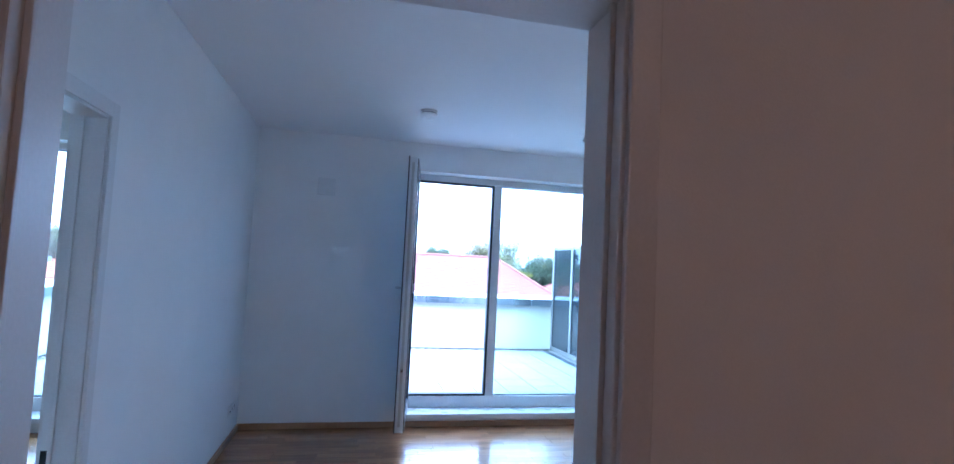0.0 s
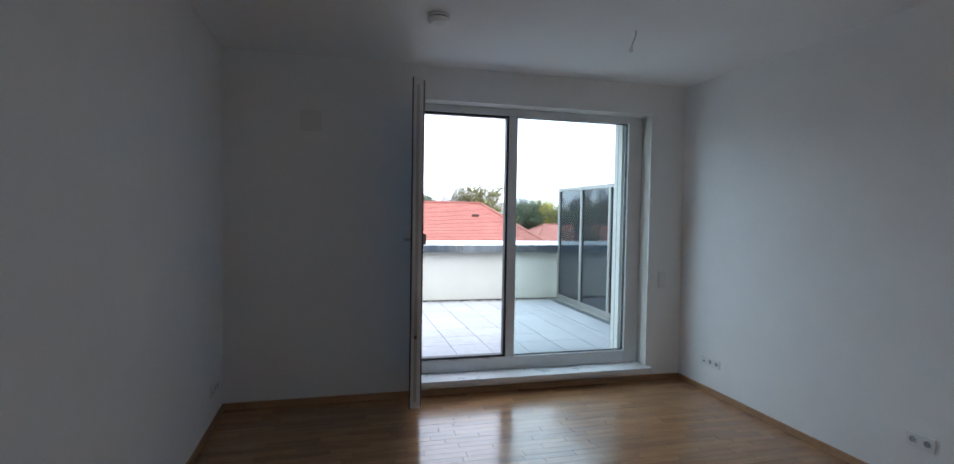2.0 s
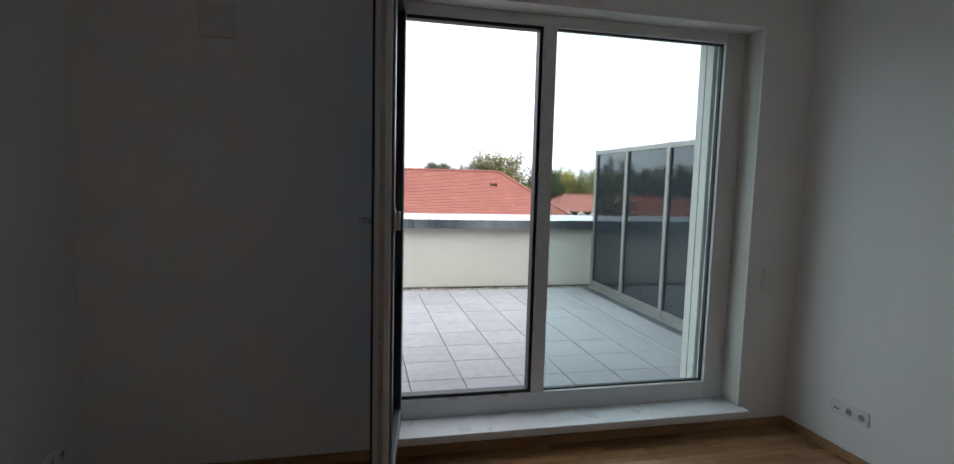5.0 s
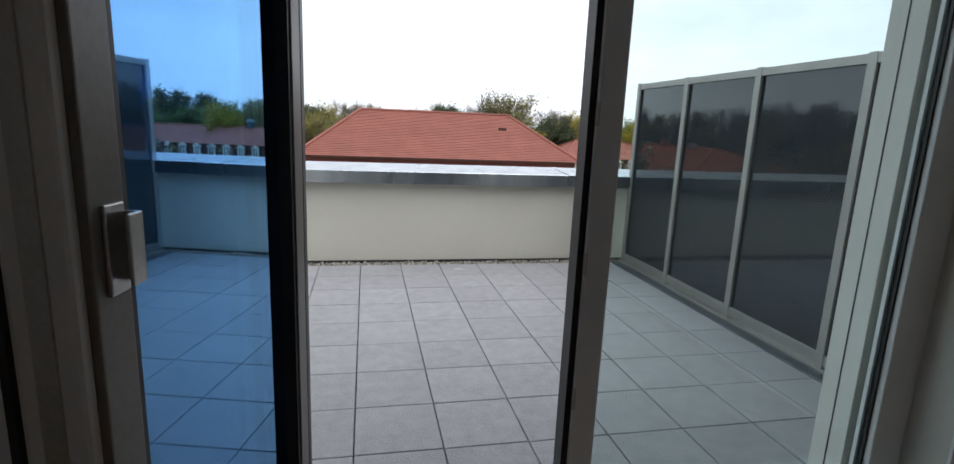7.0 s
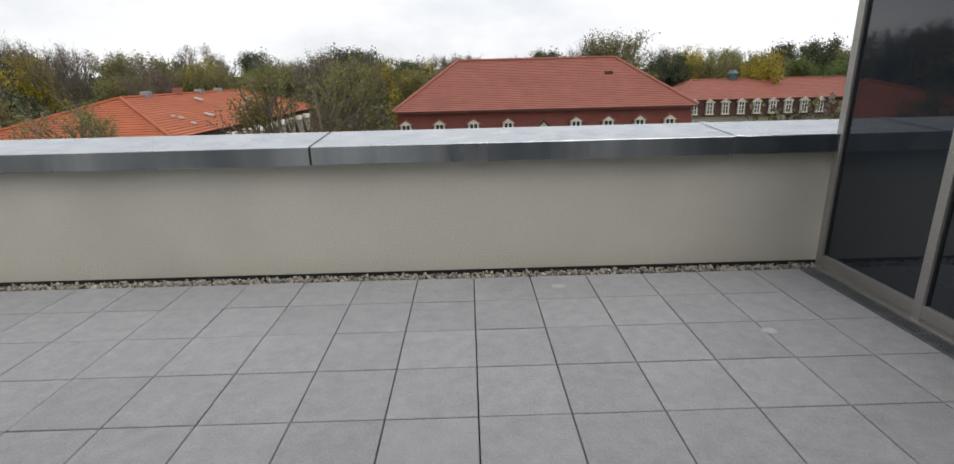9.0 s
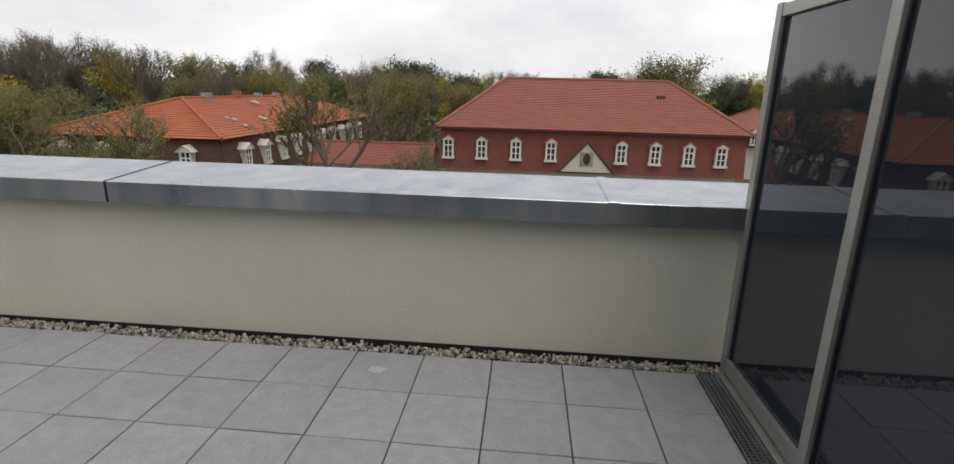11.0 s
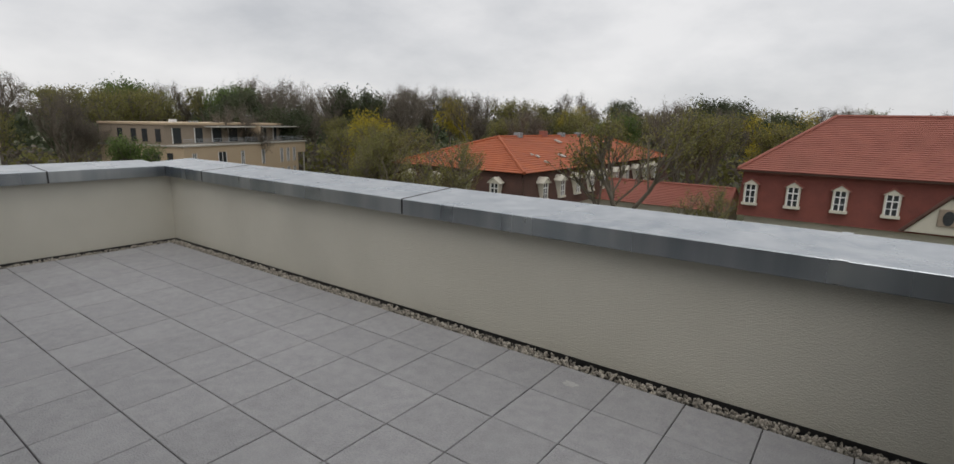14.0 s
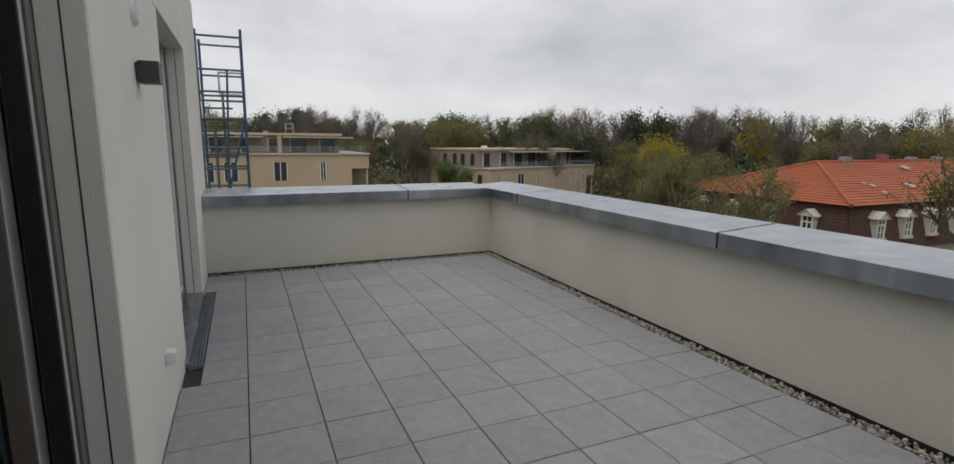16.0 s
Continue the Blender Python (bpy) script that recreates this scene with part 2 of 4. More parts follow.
def mesh_object(name, verts, faces, material, parent=None, label=""):
    me = bpy.data.meshes.new(name)
    me.from_pydata([tuple(v) for v in verts], [], faces)
    me.materials.append(material)
    me.update()
    ob = new(name, me)
    if parent:
        ob.parent = parent
    if label:
        ob["label"] = label
    return ob


def part(name, bm, material, parent=None, label=""):
    me = bpy.data.meshes.new(name)
    bmesh.ops.recalc_face_normals(bm, faces=bm.faces)
    bm.to_mesh(me)
    bm.free()
    me.materials.append(material)
    ob = new(name, me)
    if parent:
        ob.parent = parent
    if label:
        ob["label"] = label
    return ob


def add_box(bm, x0, x1, y0, y1, z0, z1, bevel=0.0):
    r = bmesh.ops.create_cube(bm, size=1.0)
    for v in r["verts"]:
        v.co = Vector(((x0 + x1) / 2 + v.co.x * (x1 - x0), (y0 + y1) / 2 + v.co.y * (y1 - y0), (z0 + z1) / 2 + v.co.z * (z1 - z0)))
    if bevel:
        edges = list({e for v in r["verts"] for e in v.link_edges})
        bmesh.ops.bevel(bm, geom=edges, offset=bevel, segments=2, affect="EDGES", profile=0.6)


def box(name, x0, x1, y0, y1, z0, z1, material, parent=None, bevel=0.0, label=""):
    bm = bmesh.new()
    add_box(bm, x0, x1, y0, y1, z0, z1, bevel)
    return part(name, bm, material, parent, label)


def add_rod(bm, a, b, r0, r1=None, sides=8):
    a, b = Vector(a), Vector(b)
    r1 = r0 if r1 is None else r1
    q = (b - a).to_track_quat("Z", "Y").to_matrix()
    rings = []
    for c, r in ((a, r0), (b, r1)):
        rings.append([bm.verts.new(c + q @ Vector((r * math.cos(2 * math.pi * k / sides), r * math.sin(2 * math.pi * k / sides), 0))) for k in range(sides)])
    for k in range(sides):
        bm.faces.new((rings[0][k], rings[0][(k + 1) % sides], rings[1][(k + 1) % sides], rings[1][k]))
    bm.faces.new(rings[0][::-1])
    bm.faces.new(rings[1])


def add_disc(bm, centre, axis, r, h, sides=28, bevel=0.0):
    a = Vector(centre)
    add_rod(bm, a, a + Vector(axis).normalized() * h, r, r - bevel, sides)


def empty(name, x, y, z, label, category, group="", rz=0):
    ob = new(name)
    ob.matrix_world = pose(x, y, z, 0, 0, rz)
    return tagged(ob, label, category, group)


def pierced_wall(name, along, a0, a1, b0, b1, z0, z1, holes, material, label):
    """A wall along 'x' or 'y' from a0 to a1, its faces at b0 and b1, with openings (a0, a1, z0, z1) going through it."""
    us = sorted({a0, a1, *(v for h in holes for v in h[:2])})
    zs = sorted({z0, z1, *(v for h in holes for v in h[2:])})
    solid = {}
    for i in range(len(us) - 1):
        for j in range(len(zs) - 1):
            cu, cz = (us[i] + us[i + 1]) / 2, (zs[j] + zs[j + 1]) / 2
            solid[i, j] = not any(h[0] < cu < h[1] and h[2] < cz < h[3] for h in holes)
    verts, faces, idx = [], [], {}

    def vid(u, b, z):
        key = (round(u, 5), round(b, 5), round(z, 5))
        if key not in idx:
            idx[key] = len(verts)
            verts.append((u, b, z) if along == "x" else (b, u, z))
        return idx[key]

    for (i, j), s in solid.items():
        if not s:
            continue
        u, v, p, q = us[i], us[i + 1], zs[j], zs[j + 1]
        faces.append([vid(u, b0, p), vid(v, b0, p), vid(v, b0, q), vid(u, b0, q)])
        faces.append([vid(u, b1, p), vid(u, b1, q), vid(v, b1, q), vid(v, b1, p)])
        if not solid.get((i - 1, j)):
            faces.append([vid(u, b0, p), vid(u, b0, q), vid(u, b1, q), vid(u, b1, p)])
        if not solid.get((i + 1, j)):
            faces.append([vid(v, b0, p), vid(v, b1, p), vid(v, b1, q), vid(v, b0, q)])
        if not solid.get((i, j - 1)):
            faces.append([vid(u, b0, p), vid(u, b1, p), vid(v, b1, p), vid(v, b0, p)])
        if not solid.get((i, j + 1)):
            faces.append([vid(u, b0, q), vid(v, b0, q), vid(v, b1, q), vid(u, b1, q)])
    bm = bmesh.new()
    bv = [bm.verts.new(v) for v in verts]
    for f in faces:
        bm.faces.new([bv[k] for k in f])
    ob = part(name, bm, material)
    return tagged(ob, label, "wall", kind="structure")


# ---- plan ----
FZ, CZ = -0.12, 2.754           # indoor floor and ceiling
RX0, RX1 = -2.51, 1.67          # side walls of the living room
RY0, RY1 = -8.40, -4.01         # door wall and window wall, indoor faces
OUT = -3.61                     # facade's outer face
WX0, WX1, WZ0, WZ1 = -1.0, 1.30, -0.02, 2.465   # terrace window
VX0, VX1 = -4.71, -2.75         # second window
FY = -3.855                     # window frames' inner face
DX0, DX1 = -2.03, -1.02          # door from the hall
SY0, SY1 = -7.88, -7.05         # doorway in the side wall
DTOP = 2.05
PX, PY = -5.60, 0.12            # parapet's inner faces
SCR = 2.135                     # privacy screen's plane

# ---- setting: walls, floors, ceilings ----
pierced_wall("wall_window_side", "x", -6.4, 6.0, RY1, OUT, -10.0, 3.25, [(WX0, WX1, WZ0, WZ1), (VX0, VX1, WZ0, WZ1)], M_FACADE, "white rendered facade with two tall terrace windows")
pierced_wall("wall_lining", "x", RX0, RX1, RY1 - 0.012, RY1 - 0.0005, FZ, CZ, [(WX0, WX1, WZ0, WZ1)], M_WALL, "smooth white painted wall around the terrace window")
pierced_wall("wall_hall_side", "x", RX0 - 0.12, RX1 + 0.2, RY0 - 0.16, RY0, FZ, CZ, [(DX0, DX1, FZ - 0.01, DTOP)], M_WALL, "white painted wall with the doorway from the hall")
pierced_wall("wall_west", "y", RY0, RY1 - 0.001, RX0 - 0.12, RX0, FZ, CZ, [(SY0, SY1, FZ - 0.01, DTOP)], M_WALL, "white painted side wall with an open doorway")
pierced_wall("wall_east", "y", RY0, RY1 - 0.001, RX1, RX1 + 0.2, FZ, CZ, [], M_WALL, "plain white painted side wall")
pierced_wall("wall_far_room_west", "y", RY0 - 0.16, RY1 - 0.001, -6.4, -6.2, FZ, CZ, [], M_WALL, "plain white wall of the neighbouring room")
pierced_wall("wall_far_room_hall", "x", -6.2, RX0 - 0.12, RY0 - 0.16, RY0, FZ, CZ, [], M_WALL, "plain white wall of the neighbouring room")
pierced_wall("wall_hall_west", "y", -11.6, RY0 - 0.16, -2.75, -2.55, FZ, CZ, [], M_HALL, "plain hall wall")
pierced_wall("wall_hall_east", "y", -11.6, RY0 - 0.16, 0.9, 1.1, FZ, CZ, [], M_HALL, "plain hall wall")
pierced_wall("wall_hall_end", "x", -2.55, 0.9, -11.8, -11.6, FZ, CZ, [], M_HALL, "plain hall wall")
for nm, x0, x1, y0, y1 in (("ceiling_living_room", -6.4, 1.8, RY0 - 0.16, RY1 - 0.001), ("ceiling_hall", -2.8, 1.3, -11.9, RY0 - 0.161)):
    tagged(box(nm, x0, x1, y0, y1, CZ, CZ + 0.25, M_CEIL), "plain white painted ceiling", "ceiling", kind="structure")
floor = tagged(box("floor", -6.4, 1.8, -11.9, RY1 - 0.001, FZ - 0.25, FZ - 0.006, M_JOINT), "oak strip parquet floor with a satin sheen", "floor", kind="structure")
tagged(box("roof_slab", -6.4, 6.0, -12.0, RY1 - 0.002, 2.95, 3.2, M_FACADE), "flat roof of the apartment house", "roof", kind="structure")
tagged(box("house_body", -6.4, 6.0, -12.0, RY1 - 0.02, -10.0, FZ - 0.26, M_FACADE), "lower storeys of the apartment house", "building", kind="structure")

# baseboards
for nm, b in (
    ("baseboard_east", (RX1 - 0.016, RX1, RY0, RY1 - 0.028)),
    ("baseboard_west_far", (RX0, RX0 + 0.016, SY1 + 0.06, RY1 - 0.028)),
    ("baseboard_west_near", (RX0, RX0 + 0.016, RY0, SY0 - 0.06)),
    ("baseboard_window", (RX0, RX1, RY1 - 0.028, RY1 - 0.012)),
):
    tagged(box(nm, *b, FZ, FZ + 0.055, M_BASE, None, 0.004), "low oak baseboard", "baseboard", kind="structure")

# ---- terrace windows ----


def window_frame(x0, x1, mull, name, label, right=0.068):
    w = empty(name, 0, 0, 0, label, "window")
    w["kind"] = "structure"
    y0, y1 = FY, FY + 0.08
    f, g = 0.068, right
    box("frame_stile", x0, x0 + f, y0, y1, WZ0, WZ1, M_PVC, w, 0.006)
    box("frame_stile", x1 - g, x1, y0, y1, WZ0, WZ1, M_PVC, w, 0.006)
    box("frame_head", x0 + f, x1 - g, y0, y1, WZ1 - f, WZ1, M_PVC, w, 0.006)
    box("frame_bottom", x0 + f, x1 - g, y0, y1, WZ0, WZ0 + 0.160, M_PVC, w, 0.006)
    box("mullion", mull, mull + 0.085, y0 - 0.004, y1 + 0.004, WZ0 + 0.160, WZ1 - f, M_PVC, w, 0.006)
    for a in (x0, x1):
        s = 1 if a == x0 else -1
        box("outer_cover", min(a, a + s * f), max(a, a + s * f), y1, y1 + 0.012, WZ0, WZ1, M_GREYFRAME, w, 0.003)
    box("outer_cover", x0 + f, x1 - f, y1, y1 + 0.012, WZ0, WZ0 + 0.13, M_GREYFRAME, w, 0.003)
    box("outer_cover", x0 + f, x1 - f, y1, y1 + 0.012, WZ1 - f, WZ1, M_GREYFRAME, w, 0.003)
    return w


def gasket(parent, x0, x1, z0, z1, y0, y1, t=0.014, mat=M_GASKET):
    for a in ((x0, x0 + t, z0, z1), (x1 - t, x1, z0, z1), (x0 + t, x1 - t, z0, z0 + t), (x0 + t, x1 - t, z1 - t, z1)):
        box("gasket", a[0], a[1], y0, y1, a[2], a[3], mat, parent)


MUL = -0.09
win = window_frame(WX0, WX1, MUL, "window_1", "white plastic terrace window with an open door sash and a fixed pane", 0.147)
gasket(win, MUL + 0.085, WX1 - 0.147, WZ0 + 0.161, WZ1 - 0.068, FY + 0.025, FY + 0.055, 0.008)
p = box("pane", MUL + 0.093, WX1 - 0.155, FY + 0.035, FY + 0.047, WZ0 + 0.169, WZ1 - 0.076, M_GLASS, win, 0, "large fixed clear glass pane")
p.visible_shadow = False
gasket(win, WX0 + 0.064, MUL + 0.002, WZ0 + 0.158, WZ1 - 0.064, FY + 0.008, FY + 0.07, 0.024)
for zz in (0.55, 1.0, 1.45, 1.9, 2.2):
    box("striker_plate", MUL - 0.004, MUL + 0.004, FY - 0.015, FY + 0.002, zz, zz + 0.07, M_STEEL, win, 0.001)
for xx in (-0.62, -0.30):
    box("striker_plate", xx, xx + 0.06, FY - 0.015, FY + 0.002, WZ0 + 0.153, WZ0 + 0.162, M_STEEL, win, 0.001)

VMUL = -3.77
win2 = window_frame(VX0, VX1, VMUL, "window_2", "white plastic terrace window of the neighbouring room")
for a, b in ((VX0 + 0.068, VMUL), (VMUL + 0.085, VX1 - 0.068)):
    gasket(win2, a, b, WZ0 + 0.161, WZ1 - 0.068, FY + 0.025, FY + 0.055, 0.010)
    p = box("pane", a + 0.01, b - 0.01, FY + 0.035, FY + 0.047, WZ0 + 0.171, WZ1 - 0.078, M_GLASS, win2)
    p.visible_shadow = False

for x0, x1 in ((WX0, WX1), (VX0, VX1)):
    nm = "window_sill_living" if x0 == WX0 else "window_sill_far_room"
    s = tagged(box(nm, x0 - 0.03, x1 + 0.03, -4.10, RY1 - 0.012, -0.022, 0.022, M_SILL, None, 0.006), "white stone window sill just above the floor", "window sill", kind="structure")
    box("sill_back", x0 + 0.001, x1 - 0.001, RY1 - 0.012, FY - 0.001, WZ0 + 0.001, 0.020, M_SILL, s)
    tagged(box("threshold_outside" if x0 == WX0 else "threshold_far", x0, x1, FY + 0.093, OUT + 0.02, -0.018, 0.03, M_ZINC, None, 0.004), "grey metal threshold outside the terrace window", "threshold", kind="structure")
    # rendered outer reveals, each with a vertical sealing joint
    for a, s2, deep in ((x0, 1, 0.012), (x1, -1, 0.165)):
        q0, q1 = sorted((a, a + s2 * deep))
        tagged(box("trim_reveal", q0, q1, FY + 0.095, OUT - 0.002, WZ0 + 0.052, WZ1 - 0.001, M_FACADE, None, 0.003), "rough rendered reveal beside the window", "reveal", kind="structure")
        q0, q1 = sorted((a + s2 * deep, a + s2 * (deep + 0.0015)))
        tagged(box("trim_joint", q0, q1, FY + 0.165, FY + 0.171, WZ0 + 0.055, WZ1 - 0.005, M_DARK), "thin dark joint in the rendered reveal", "joint", kind="structure")

# open door sash, hinged at the frame, swung into the room
leaf = empty("terrace_door", -0.955, FY - 0.03, 0, "white glazed terrace door sash standing open into the room", "door", rz=-97.5)
LW, LZ0, LZ1 = 0.87, 0.045, 2.46
box("stile", 0.0, 0.085, -0.035, 0.035, LZ0, LZ1, M_PVC, leaf, 0.006)
box("stile", LW - 0.085, LW, -0.035, 0.035, LZ0, LZ1, M_PVC, leaf, 0.006)
box("top_rail", 0.085, LW - 0.085, -0.035, 0.035, LZ1 - 0.085, LZ1, M_PVC, leaf, 0.006)
box("bottom_rail", 0.085, LW - 0.085, -0.035, 0.035, LZ0, LZ0 + 0.095, M_PVC, leaf, 0.006)
for a in ((0.0, 0.075), (LW - 0.075, LW - 0.012)):
    box("outer_cover", a[0], a[1], 0.035, 0.047, LZ0 + 0.012, LZ1 - 0.012, M_GREYFRAME, leaf, 0.003)
box("outer_cover", 0.075, LW - 0.075, 0.035, 0.047, LZ0 + 0.012, LZ0 + 0.085, M_GREYFRAME, leaf, 0.003)
box("outer_cover", 0.075, LW - 0.075, 0.035, 0.047, LZ1 - 0.085, LZ1 - 0.012, M_GREYFRAME, leaf, 0.003)
gasket(leaf, 0.075, LW - 0.075, LZ0 + 0.085, LZ1 - 0.075, -0.02, 0.042, 0.016)
gasket(leaf, -0.004, LW + 0.006, LZ0 - 0.004, LZ1 + 0.004, -0.044, -0.035, 0.014)
p = box("pane", 0.09, LW - 0.09, -0.012, 0.012, LZ0 + 0.098, LZ1 - 0.09, M_BLUEGLASS, leaf, 0, "glass pane with a blue sheen")
p.visible_shadow = False
box("lock_strip", LW, LW + 0.004, -0.012, 0.010, LZ0 + 0.05, LZ1 - 0.05, M_STEEL, leaf)
for zz in (0.42, 0.75, 1.62, 1.98, 2.2):
    box("locking_bolt", LW + 0.004, LW + 0.014, -0.008, 0.006, zz, zz + 0.035, M_STEEL, leaf, 0.002)
bm = bmesh.new()
add_box(bm, LW - 0.062, LW - 0.03, -0.047, -0.035, 1.20, 1.36, 0.004)
add_rod(bm, (LW - 0.046, -0.045, 1.29), (LW - 0.046, -0.090, 1.29), 0.010, 0.010, 14)
add_rod(bm, (LW - 0.036, -0.090, 1.29), (LW - 0.175, -0.095, 1.288), 0.0105, 0.009, 14)
part("handle", bm, M_STEEL, leaf, "brushed steel lever handle")
bm = bmesh.new()
add_box(bm, LW - 0.066, LW - 0.030, 0.047, 0.052, 1.24, 1.34, 0.002)
add_box(bm, LW - 0.068, LW - 0.062, 0.052, 0.070, 1.25, 1.33, 0.002)
add_box(bm, LW - 0.068, LW - 0.040, 0.066, 0.070, 1.25, 1.33, 0.002)
part("outer_pull", bm, M_STEEL, leaf, "bent steel pull on the outer side")
for zz in (0.26, 2.28):
    bm = bmesh.new()
    add_rod(bm, (-0.012, -0.035, zz), (-0.012, -0.035, zz + 0.09), 0.010, 0.010, 12)
    part("hinge", bm, M_PVC, leaf)

# ---- doorways ----


def casing(name, along, a0, a1, b0, b1, label):
    """Door lining and architraves in an opening from a0 to a1, wall faces b0 and b1."""
    d = new(name)
    tagged(d, label, "door frame", kind="structure")

    def put(nm, u0, u1, v0, v1, z0, z1, mat=M_CASING, bev=0.004):
        if along == "x":
            return box(nm, u0, u1, v0, v1, z0, z1, mat, d, bev)
        return box(nm, v0, v1, u0, u1, z0, z1, mat, d, bev)

    t = 0.022
    put("lining", a0, a0 + t, b0 - 0.002, b1 + 0.002, FZ, DTOP - t)
    put("lining", a1 - t, a1, b0 - 0.002, b1 + 0.002, FZ, DTOP - t)
    put("lining", a0, a1, b0 - 0.002, b1 + 0.002, DTOP - t, DTOP)
    for v0, v1 in ((b0 - 0.016, b0 - 0.0005), (b1 + 0.0005, b1 + 0.016)):
        put("architrave", a0 - 0.05, a0 + 0.012, v0, v1, FZ, DTOP + 0.05)
        put("architrave", a1 - 0.012, a1 + 0.05, v0, v1, FZ, DTOP + 0.05)
        put("architrave", a0 + 0.012, a1 - 0.012, v0, v1, DTOP - 0.012, DTOP + 0.05)
    put("rebate", a1 - t - 0.012, a1 - t, b0 + 0.03, b0 + 0.045, FZ, DTOP - t, M_CASING, 0.003)
    put("rebate", a0 + t, a0 + t + 0.012, b0 + 0.03, b0 + 0.045, FZ, DTOP - t, M_CASING, 0.003)
    for zz in (0.52, 0.66):
        put("striker_plate", a1 - t - 0.003, a1 - t + 0.001, b0 + 0.004, b0 + 0.028, zz, zz + 0.07, M_DARK, 0.001)
    return d


casing("door_hall", "x", DX0, DX1, RY0 - 0.16, RY0, "off-white lacquered door frame between hall and living room")
casing("door_side_room", "y", SY0, SY1, RX0 - 0.12, RX0, "off-white lacquered door frame of the side doorway")

# ---- sockets, switch, detector, ceiling wire, vent plate ----


def socket_plate(x, y, z, facing, n, label, usb=False):
    """A wall plate of n round sockets on the east (-1) or west (1) wall."""
    s = empty("wall_socket", x, y, z, label, "socket", "sockets near the floor", 0 if facing > 0 else 180)
    bm = bmesh.new()
    add_box(bm, 0, 0.009, -0.0405 * n, 0.0405 * n, -0.0405, 0.0405, 0.003)
    part("plate", bm, M_PLASTIC, s)
    for k in range(n):
        yy = -0.0405 * n + 0.0405 + 0.081 * k
        bm = bmesh.new()
        if usb and k == 0:
            add_box(bm, 0.009, 0.012, yy - 0.024, yy + 0.024, -0.024, 0.024, 0.001)
            part("data_cover", bm, M_PLASTIC, s)
            box("port", 0.012, 0.0125, yy - 0.016, yy - 0.004, -0.012, 0.0, M_DARK, s)
            box("port", 0.012, 0.0125, yy + 0.004, yy + 0.016, -0.012, 0.0, M_DARK, s)
            continue
        rings = 24
        prof = [(0.0275, 0.009), (0.026, 0.012), (0.021, 0.012), (0.0195, 0.0095)]
        loops = [[bm.verts.new((h, yy + r * math.cos(2 * math.pi * i / rings), r * math.sin(2 * math.pi * i / rings))) for i in range(rings)] for r, h in prof]
        for a, b in zip(loops, loops[1:]):
            for i in range(rings):
                bm.faces.new((a[i], a[(i + 1) % rings], b[(i + 1) % rings], b[i]))
        part("insert_ring", bm, M_PLASTIC, s)
        bm = bmesh.new()
        add_rod(bm, (0.009, yy, 0), (0.0096, yy, 0), 0.0195, 0.0195, 24)
        part("well", bm, surface("grey_socket_well", (0.30, 0.30, 0.30), (0.36, 0.36, 0.36), 0.5), s)
        for dy in (-0.0095, 0.0095):
            bm = bmesh.new()
            add_rod(bm, (0.0096, yy + dy, 0), (0.0102, yy + dy, 0), 0.0035, 0.0035, 10)
            part("pin_hole", bm, M_DARK, s)
    return s


socket_plate(RX1, -4.50, 0.17, -1, 3, "white triple wall plate with sockets and a data port", True)
socket_plate(RX1, -6.3, 0.205, -1, 2, "white double wall socket above the baseboard")
socket_plate(RX0, -4.33, 0.155, 1, 3, "white triple wall plate beside the room corner", True)

sw = empty("blind_switch", 1.455, RY1 - 0.012, 0.87, "white two-gang blind switch beside the window", "switch")
box("plate", -0.0405, 0.0405, -0.009, 0, -0.081, 0.081, M_PLASTIC, sw, 0.003)
for k in (-1, 1):
    box("rocker", -0.027, 0.027, -0.014, -0.009, 0.0405 * k - 0.027, 0.0405 * k + 0.027, M_PLASTIC, sw, 0.002)

vp = empty("wall_vent_plate", -1.845, RY1 - 0.012, 2.225, "flat white ventilation cover high on the wall", "vent")
box("cover", -0.085, 0.085, -0.022, -0.006, -0.085, 0.085, M_PLASTIC, vp, 0.006)
box("back_plate", -0.07, 0.07, -0.006, 0, -0.07, 0.07, M_PLASTIC, vp)

sd = empty("smoke_detector", -1.01, -5.19, CZ, "round white smoke detector on the ceiling", "smoke detector")
bm = bmesh.new()
add_disc(bm, (0, 0, 0), (0, 0, -1), 0.052, 0.012, 32)
part("base", bm, M_PLASTIC, sd)
bm = bmesh.new()
add_disc(bm, (0, 0, -0.012), (0, 0, -1), 0.046, 0.007, 32)
part("slot_ring", bm, M_DARK, sd)
bm = bmesh.new()
add_rod(bm, (0, 0, -0.019), (0, 0, -0.030), 0.054, 0.052, 32)
add_rod(bm, (0, 0, -0.030), (0, 0, -0.040), 0.052, 0.036, 32)
part("body", bm, M_PLASTIC, sd)
bm = bmesh.new()
add_disc(bm, (0, 0, -0.040), (0, 0, -1), 0.014, 0.004, 20)
part("button", bm, M_PLASTIC, sd)
sd.scale = (1.35, 1.35, 1.35)

